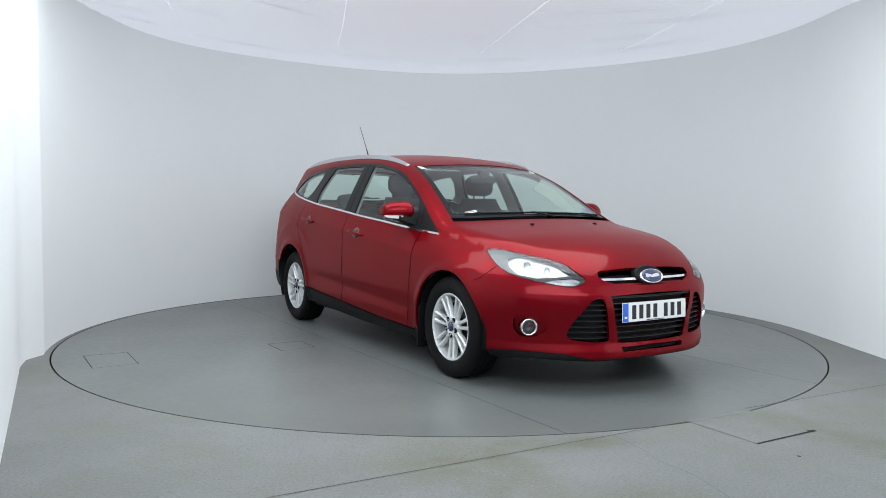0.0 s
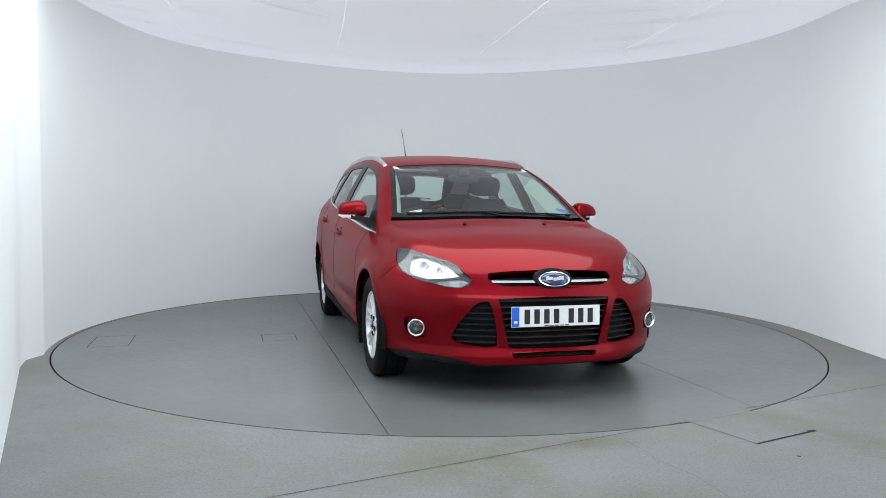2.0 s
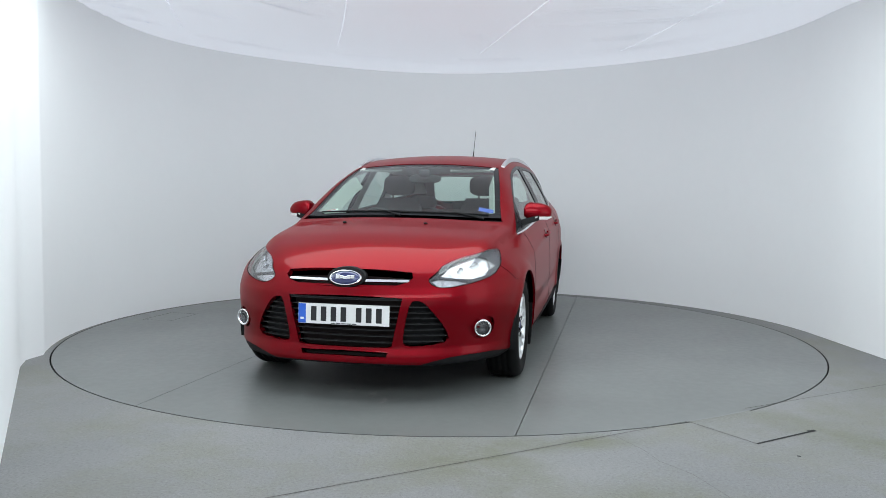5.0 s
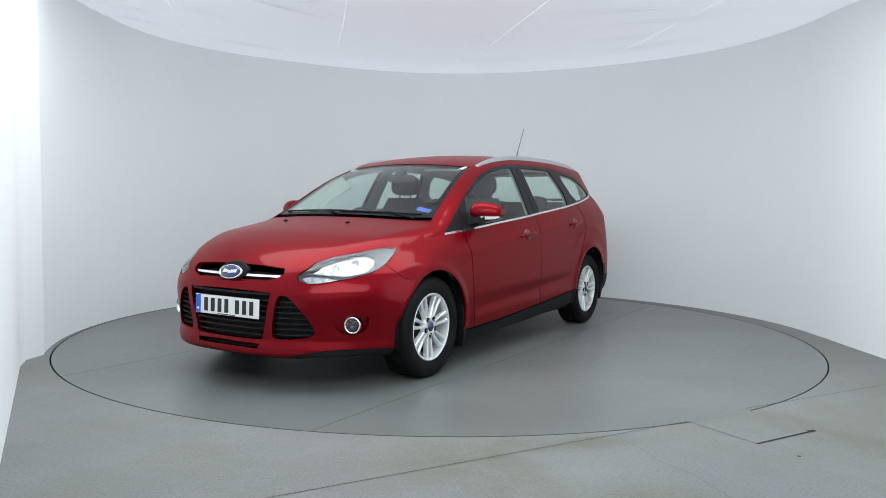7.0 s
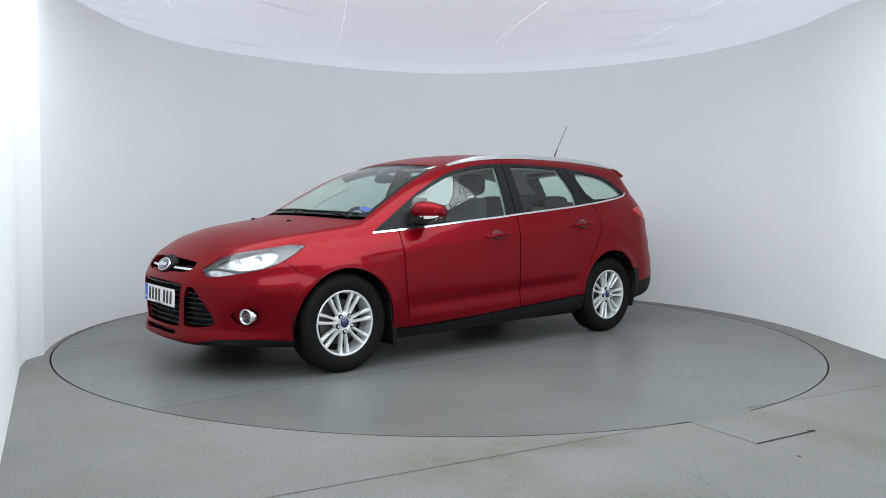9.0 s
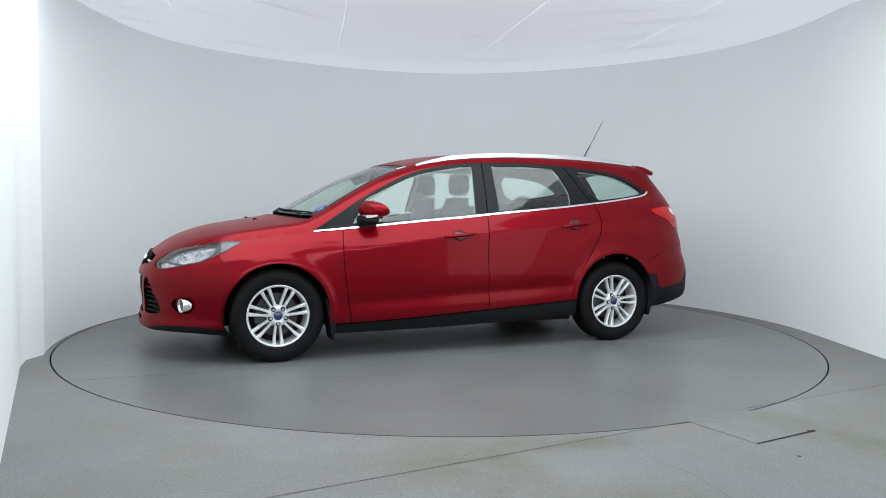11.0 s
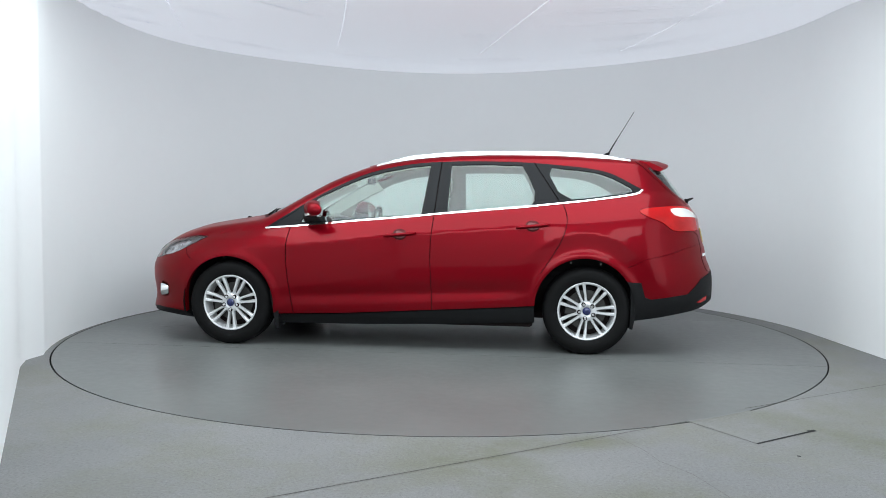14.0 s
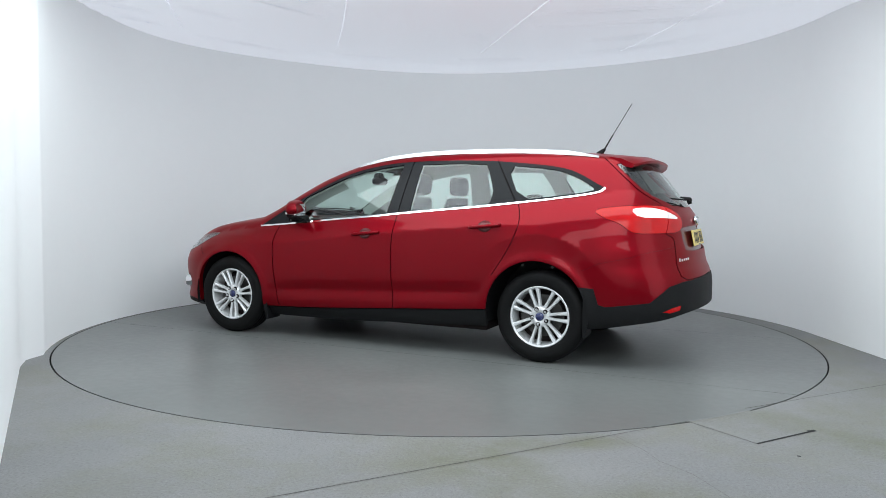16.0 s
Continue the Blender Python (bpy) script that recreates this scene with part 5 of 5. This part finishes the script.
def build_tail(car, side):
    for lamp in panel_pair("tail_lamp", side.piece("tail_lamp", 0.003, 0.02), LAMP_RED, car, "red wraparound tail lamp with a white section"):
        sign = 1 if lamp.data.vertices[0].co.y > 0 else -1
        q = side.piece("tail_white", 0.004, 0.02)
        ob = new("reversing_lamp", mesh_from("reversing_lamp", [q if sign > 0 else mirrored(q)], LAMP_WHITE))
        ob.parent = lamp
        tagged(ob, "white reversing lamp section")
        q = side.piece("tail_split", -0.004, 0.0)
        ob = new("lamp_joint", mesh_from("lamp_joint", [q if sign > 0 else mirrored(q)], GAP))
        ob.parent = lamp
    panel_pair("rear_reflector", side.piece("reflector_red", 0.002, 0.01), LAMP_RED, car, "red reflector in the black bumper")
    panel("rear_screen", side.piece("rear_screen", -0.003, 0.01), PANE, car, "dark tinted rear screen")
    border = side.piece("rear_screen", -0.008, 0, lambda p: (np.abs(p[:, 1]) > 0.50 - 0.02 * (p[:, 2] - 1.1)) | (p[:, 2] < 1.105) | (p[:, 2] > 1.36))
    panel("screen_border", border, GLOSS, car, "black printed border of the rear screen")
    panel("plate_recess", side.piece("plate_recess", -0.018, -0.018), SHADED_RED, car, "recess for the rear plate, in shade-darkened red")
    tail = Matrix.Rotation(radians(-90), 4, "Z")
    plate(car, Matrix.Translation((-2.232, 0, 0.852)) @ Matrix.Rotation(radians(12), 4, "Y") @ tail, YELLOW, None)
    oval_badge(car, Matrix.Translation((-2.216, 0, 0.975)) @ Matrix.Rotation(radians(16), 4, "Y") @ tail, 0.07, 0.032, "rear_badge")
    # chrome model lettering, too small to read
    for k in range(5):
        y = 0.53 - 0.027 * k
        p = bisect(lambda r: (r, np.full(1, y), np.full(1, 0.715 + 0.002 * k)), np.full(1, -1.5), np.full(1, -2.6))[0]
        bm = bmesh.new()
        box(bm, p[0] - 0.004, p[0] + 0.004, y - 0.010, y + 0.010, p[2] - 0.012, p[2] + (0.014 if k == 0 else 0.006), 0.001)
        part("badge_bar", bm, CHROME, car)
    # roof spoiler over the rear screen
    rows = []
    for y in np.linspace(-0.555, 0.555, 31):
        e = abs(y) / 0.555
        x0 = -1.83 + 0.10 * e ** 4
        p = lid(x0, min(abs(y), 0.535))[0]
        xt, zt = -1.968 + 0.10 * y * y + 0.06 * e ** 6, 1.402 - 0.075 * y * y - 0.02 * e ** 6
        zr = p[2] + 0.004
        rows.append([(x0 + 0.02, y, zr + 0.001), (x0 * 0.6 + xt * 0.4, y, zr * 0.62 + zt * 0.38 + 0.006), (xt + 0.02, y, zt + 0.003), (xt, y, zt - 0.006), (xt + 0.004, y, zt - 0.024),
                     (xt + 0.02, y, zt - 0.030), (x0 - 0.01, y, zr - 0.050), (x0 + 0.03, y, zr - 0.03)])
    sp = part("roof_spoiler", loft(rows), RED, car, "red roof spoiler over the rear screen", smooth=True)
    sp.data.set_sharp_from_angle(angle=radians(50))
    # rear wiper
    w = part("rear_wiper", tube([(-2.150, -0.02, 1.105), (-2.175, -0.02, 1.115)], 0.022, 14), BLACK, car, "short black rear wiper")
    part("wiper_arm", tube([(-2.172, -0.02, 1.118), (-2.178, 0.06, 1.128), (-2.150, 0.30, 1.135)], [0.013, 0.010, 0.006], 8), BLACK, w)
    part("wiper_blade", tube([(-2.158, 0.12, 1.118), (-2.100, 0.40, 1.125)], 0.006, 6), BLACK, w)


def build_trim(car, top, side):
    for sign in (1, -1):
        # roof rails
        x = np.linspace(0.262, -1.640, 44)
        base = lid(x, np.full(44, 0.563))
        rows = []
        for k in range(44):
            t = k / 43
            lift = 0.018 * min(1, (t / 0.14) ** 0.7 if t < 0.14 else 1, ((1 - t) / 0.12) ** 0.8 if t > 0.88 else 1) + 0.004
            y, z = 0.572, base[k, 2]
            rows.append([(x[k], sign * (y + dy), z + dz) for dy, dz in ((-0.014, -0.01), (-0.013, lift * 0.7), (-0.006, lift), (0.006, lift), (0.013, lift * 0.6), (0.015, -0.010))])
        rail = part("roof_rail", loft(rows), SATIN, car, "bright aluminium roof rail", smooth=True)
        rail.data.set_sharp_from_angle(angle=radians(45))
        # door mirrors
        pts = []
        for t in np.linspace(0, 1, 13):
            y = 0.800 + 0.183 * t
            h = 0.068 * (1 - 0.35 * t ** 3) * (1 - (abs(2 * t - 1)) ** 7 * 0.35)
            fx = 0.765 - 0.055 * t ** 2
            zc = 1.018 - 0.004 * t
            sec = []
            for a in np.linspace(0, math.tau, 22, endpoint=False):
                ca, sa = math.cos(a), math.sin(a)
                dx = 0.068 * math.copysign(abs(ca) ** 0.75, ca) * (1 - 0.25 * t ** 2)
                sec.append((fx - 0.072 + dx, sign * y, zc + h * math.copysign(abs(sa) ** 0.8, sa) * (1.08 if sa > 0 else 0.70)))
            pts.append(sec)
        shell = part("door_mirror", loft(pts), RED, car, "red door mirror with a black foot", smooth=True)
        foot = [[(0.69 + dx * (1.0 - 0.35 * t), sign * (0.770 + 0.135 * t), 0.935 + 0.040 * t + dz * (1 - 0.2 * t)) for dx, dz in ((-0.075, -0.012), (0.085, -0.012), (0.075, 0.032), (-0.065, 0.032))] for t in np.linspace(0, 1, 6)]
        part("mirror_foot", loft(foot), BLACK, shell, "black mirror foot")
        lens = []
        for t in np.linspace(0.42, 1.0, 10):
            h = 0.068 * (1 - 0.35 * t ** 3) * (1 - (abs(2 * t - 1)) ** 7 * 0.35)
            row = []
            for a, k in ((-0.10, 1.03), (-0.55, 1.05), (-0.62, 0.80), (-0.10, 0.80)):
                ca, sa = math.cos(a), math.sin(a)
                row.append((0.765 - 0.055 * t ** 2 - 0.072 + 0.068 * ca ** 0.75 * (1 - 0.25 * t ** 2) * k, sign * (0.800 + 0.183 * t + 0.002), 1.000 - 0.004 * t - h * abs(sa) ** 0.8 * 0.70 * k))
            lens.append(row)
        part("side_indicator", loft(lens), LAMP_WHITE, shell, "clear indicator strip")
        glass = bmesh.new()
        box(glass, 0.6235, 0.6265, 0.815, 0.955, 0.968, 1.062, 0.001)
        if sign < 0:
            glass.transform(Matrix.Diagonal((1, -1, 1, 1)))
        part("mirror_glass", glass, CHROME, shell)
        # door handles: a bar over a shallow cup
        for xc, zc, tilt in ((0.028, 0.848, 0.095), (-0.930, 0.921, 0.105)):
            p = flank(xc, zc)[0]
            bar = []
            for t in np.linspace(-1, 1, 15):
                x = xc + 0.118 * t
                z = zc - tilt * (x - xc)
                q = flank(x, z)[0]
                out = 0.036 - 0.020 * abs(t) ** 5
                h = 0.0125 - 0.003 * abs(t) ** 3
                bar.append([(x, sign * (q[1] + out - 0.014 * (1 - math.cos(a)) / 1.0), z + h * math.sin(a)) for a in np.linspace(0, math.tau, 12, endpoint=False)])
            handle = part("door_handle", loft(bar), RED, car, "red bar door handle", smooth=True)
            for k in (-1, 1):
                bm = bmesh.new()
                xx = xc + k * 0.098
                q = flank(xx, zc - tilt * (xx - xc))[0]
                box(bm, xx - 0.014, xx + 0.014, q[1] - 0.01, q[1] + 0.022, q[2] - 0.009, q[2] + 0.009, 0.003)
                if sign < 0:
                    bm.transform(Matrix.Diagonal((1, -1, 1, 1)))
                part("handle_foot", bm, RED, handle)
            cup = []
            for r, d in ((1.0, 0.0015), (0.94, -0.002), (0.7, 0.001), (0.3, 0.0012)):
                row = []
                for a in np.linspace(0, math.tau, 28, endpoint=False):
                    u, v = xc + 0.002 + 0.052 * r * math.cos(a), zc + 0.040 * r * math.sin(a)
                    q = flank(u, v)[0]
                    row.append((u, sign * (q[1] + 0.0015 + (d if r > 0.9 else 0.0005)), v))
                cup.append(row)
            part("handle_cup", loft(cup, caps=True), SHADED_RED, handle, "red cup behind the handle, darkened as if in shade", smooth=True)
    # aerial, wipers, washer jets
    aerial = part("aerial", tube([(-1.50, 0, 1.455), (-1.525, 0, 1.485), (-1.545, 0, 1.50)], [0.030, 0.016, 0.009], 12), BLACK, car, "thin black roof aerial")
    part("aerial_rod", tube([(-1.535, 0, 1.492), (-1.60, -0.003, 1.605), (-1.601, -0.003, 1.607), (-1.735, -0.009, 1.832)], [0.0065, 0.005, 0.003, 0.0025], 8), INK, aerial)
    for y0, y1 in ((-0.58, 0.06), (0.02, 0.60)):
        path = []
        for t in np.linspace(0, 1, 9):
            y = y0 + (y1 - y0) * t
            x = 1.175 - 0.33 * y * y - (0.012 if y0 < 0 else 0.004)
            path.append((x, y, float(lid(x, abs(y))[0][2]) + 0.002))
        blade = part("wiper", tube(path, 0.0055, 8), BLACK, car, "black flat windscreen wiper")
        a = path[6 if y0 < 0 else 5]
        part("wiper_arm", tube([(a[0], a[1], a[2] + 0.006), (1.225 - 0.3 * y1 * y1, y1 - 0.02, float(lid(1.225 - 0.3 * y1 * y1, abs(y1))[0][2]) + 0.005)], [0.005, 0.008], 8), BLACK, blade)
    for y in (-0.285, 0.255):
        z = float(lid(1.395, 0.27)[0][2])
        part("washer_jet", rounded(1.395, y, z + 0.003, 0.016, 0.012, 0.008, 2.4, 14, 8), BLACK, car, smooth=True)
    # stickers behind the screen
    for x, y, w, h, mat, name in ((0.985, 0.572, 0.050, 0.024, STICKER, "blue_sticker"), (1.03, -0.515, 0.042, 0.014, WHITE, "white_sticker")):
        c = lid(x, abs(y))[0]
        n = surface_normal(c[None])[0] * np.array([1, np.sign(y), 1])
        c = Vector((c[0], y, c[2]))
        n = Vector(n)
        u = Vector((0, 1, 0)).cross(n).normalized()
        v = n.cross(u)
        bm = bmesh.new()
        vs = [bm.verts.new(c - n * 0.012 + v * a * w + u * b * h) for a, b in ((-1, -1), (1, -1), (1, 1), (-1, 1))]
        bm.faces.new(vs)
        st = part(name, bm, mat, car)
        if mat is WHITE:
            bm = bmesh.new()
            vs = [bm.verts.new(c - n * 0.010 + v * a * w + u * b * h) for a, b in ((-1, -0.3), (0.6, -0.3), (0.6, 0.3), (-1, 0.3))]
            bm.faces.new(vs)
            part("sticker_stripe", bm, STICKER_RED, st)


# body red with the shade of a recess put into its colour
SHADED_RED = material("shaded_red_cup", (0.10, 0.002, 0.004), 0.4, 0.4, coat=0.6)


def build_car():
    car = tagged(new("car"), "red metallic five-door estate car with silver roof rails", "car")
    top, side = build_skins()
    panel("bonnet", top.piece("bonnet", 0, 0.02), RED, car, "red bonnet")
    panel("roof", top.piece("roof", 0, 0.02), RED, car, "red roof panel")
    panel("cowl", top.piece("cowl", -0.02, -0.02), BLACK, car, "black cowl under the windscreen")
    panel("windscreen_border", top.piece("screen_band", -0.004, 0.01), GLOSS, car, "black windscreen border")
    panel("windscreen", top.piece("windscreen", -0.004, 0.008), PANE, car, "clear laminated windscreen")
    panel("panel_gap", top.piece("gap", -0.008, -0.01), GAP, car, "dark panel gaps")
    panel_pair("body_side", side.piece("body_side"), RED, car, "red body side and pillars")
    for name, label in (("front_fender", "red front wing"), ("front_door", "red front door"), ("rear_door", "red rear door")):
        panel_pair(name, side.piece(name), RED, car, label)
    panel("tailgate", side.piece("tailgate"), RED, car, "red tailgate")
    panel("front_bumper", side.piece("front_bumper", 0, 0.03), RED, car, "red front bumper")
    panel_pair("rear_bumper", side.piece("rear_bumper"), RED, car, "red upper rear bumper")
    panel("rear_bumper_skirt", side.piece("bumper_black", 0.004, 0.03), BLACK, car, "black lower rear bumper")
    panel("front_lip", side.piece("front_lip", -0.006, 0.03), BLACK, car, "black lower front lip")
    panel_pair("sill", side.piece("sill", -0.006, 0.03), BLACK, car, "black plastic sill")
    panel_pair("window_surround", side.piece("surround", 0.001, 0.012), GLOSS, car, "black window surround and pillars")
    panel_pair("corner_trim", side.piece("corner_trim", -0.002, 0.006), GLOSS, car, "dark fixed corner pane")
    for name in ("front_side_window", "rear_side_window", "quarter_window"):
        panel_pair(name, side.piece(name, -0.004, 0.0), PANE, car, "tinted side window")
    panel_pair("chrome_strip", side.piece("chrome", 0.005, 0.012), CHROME, car, "chrome strip under the side windows")
    panel_pair("panel_gap", side.piece("gap", -0.007, -0.008), GAP, car, "dark panel gaps")
    build_underbody(car)
    build_nose(car, side)
    build_tail(car, side)
    build_trim(car, top, side)
    build_interior(car, top, side)
    first = build_wheel(car)
    first.matrix_basis = pose(1.324, 0.778, 0.314)
    for m in (pose(-1.324, 0.766, 0.314, 0, -11), pose(1.324, -0.778, 0.314, 0, 0, 180), pose(-1.324, -0.766, 0.314, 0, 0, 180)):
        copy_thing(first, m)
    return car


build_booth()
build_floor_marks()
turntable = build_turntable()
car = build_car()


# ---- what moves: the table turns and carries the car ----
TURN = ((0, -58.22), (0.25, -59.2), (0.5, -61.07), (1, -65.25), (1.5, -69.87), (2, -74.58), (2.5, -79.26), (3, -84.05), (3.5, -88.75), (4, -93.6),
        (4.5, -98.3), (5, -103.0), (5.5, -107.75), (6, -112.45), (6.5, -117.15), (7, -121.85), (7.5, -126.45), (8, -131.0), (8.5, -135.6),
        (9, -140.35), (9.5, -145.0), (10, -149.6), (10.5, -154.2), (11, -158.8), (11.5, -163.35), (12, -167.88), (12.5, -172.4), (13, -177.0),
        (13.5, -181.7), (14, -186.5), (14.5, -191.28), (15, -196.0), (15.5, -200.7), (16, -205.51))
OFFSET = (-0.172, -0.005)


def motions():
    rows_table, rows_car = [], []
    for t, a in TURN:
        turn = pose(0, 0, 0, 0, 0, a)
        rows_table.append((t, turn))
        rows_car.append((t, turn @ pose(-OFFSET[0], -OFFSET[1], 0)))
    walk(turntable, rows_table)
    walk(car, rows_car)


motions()
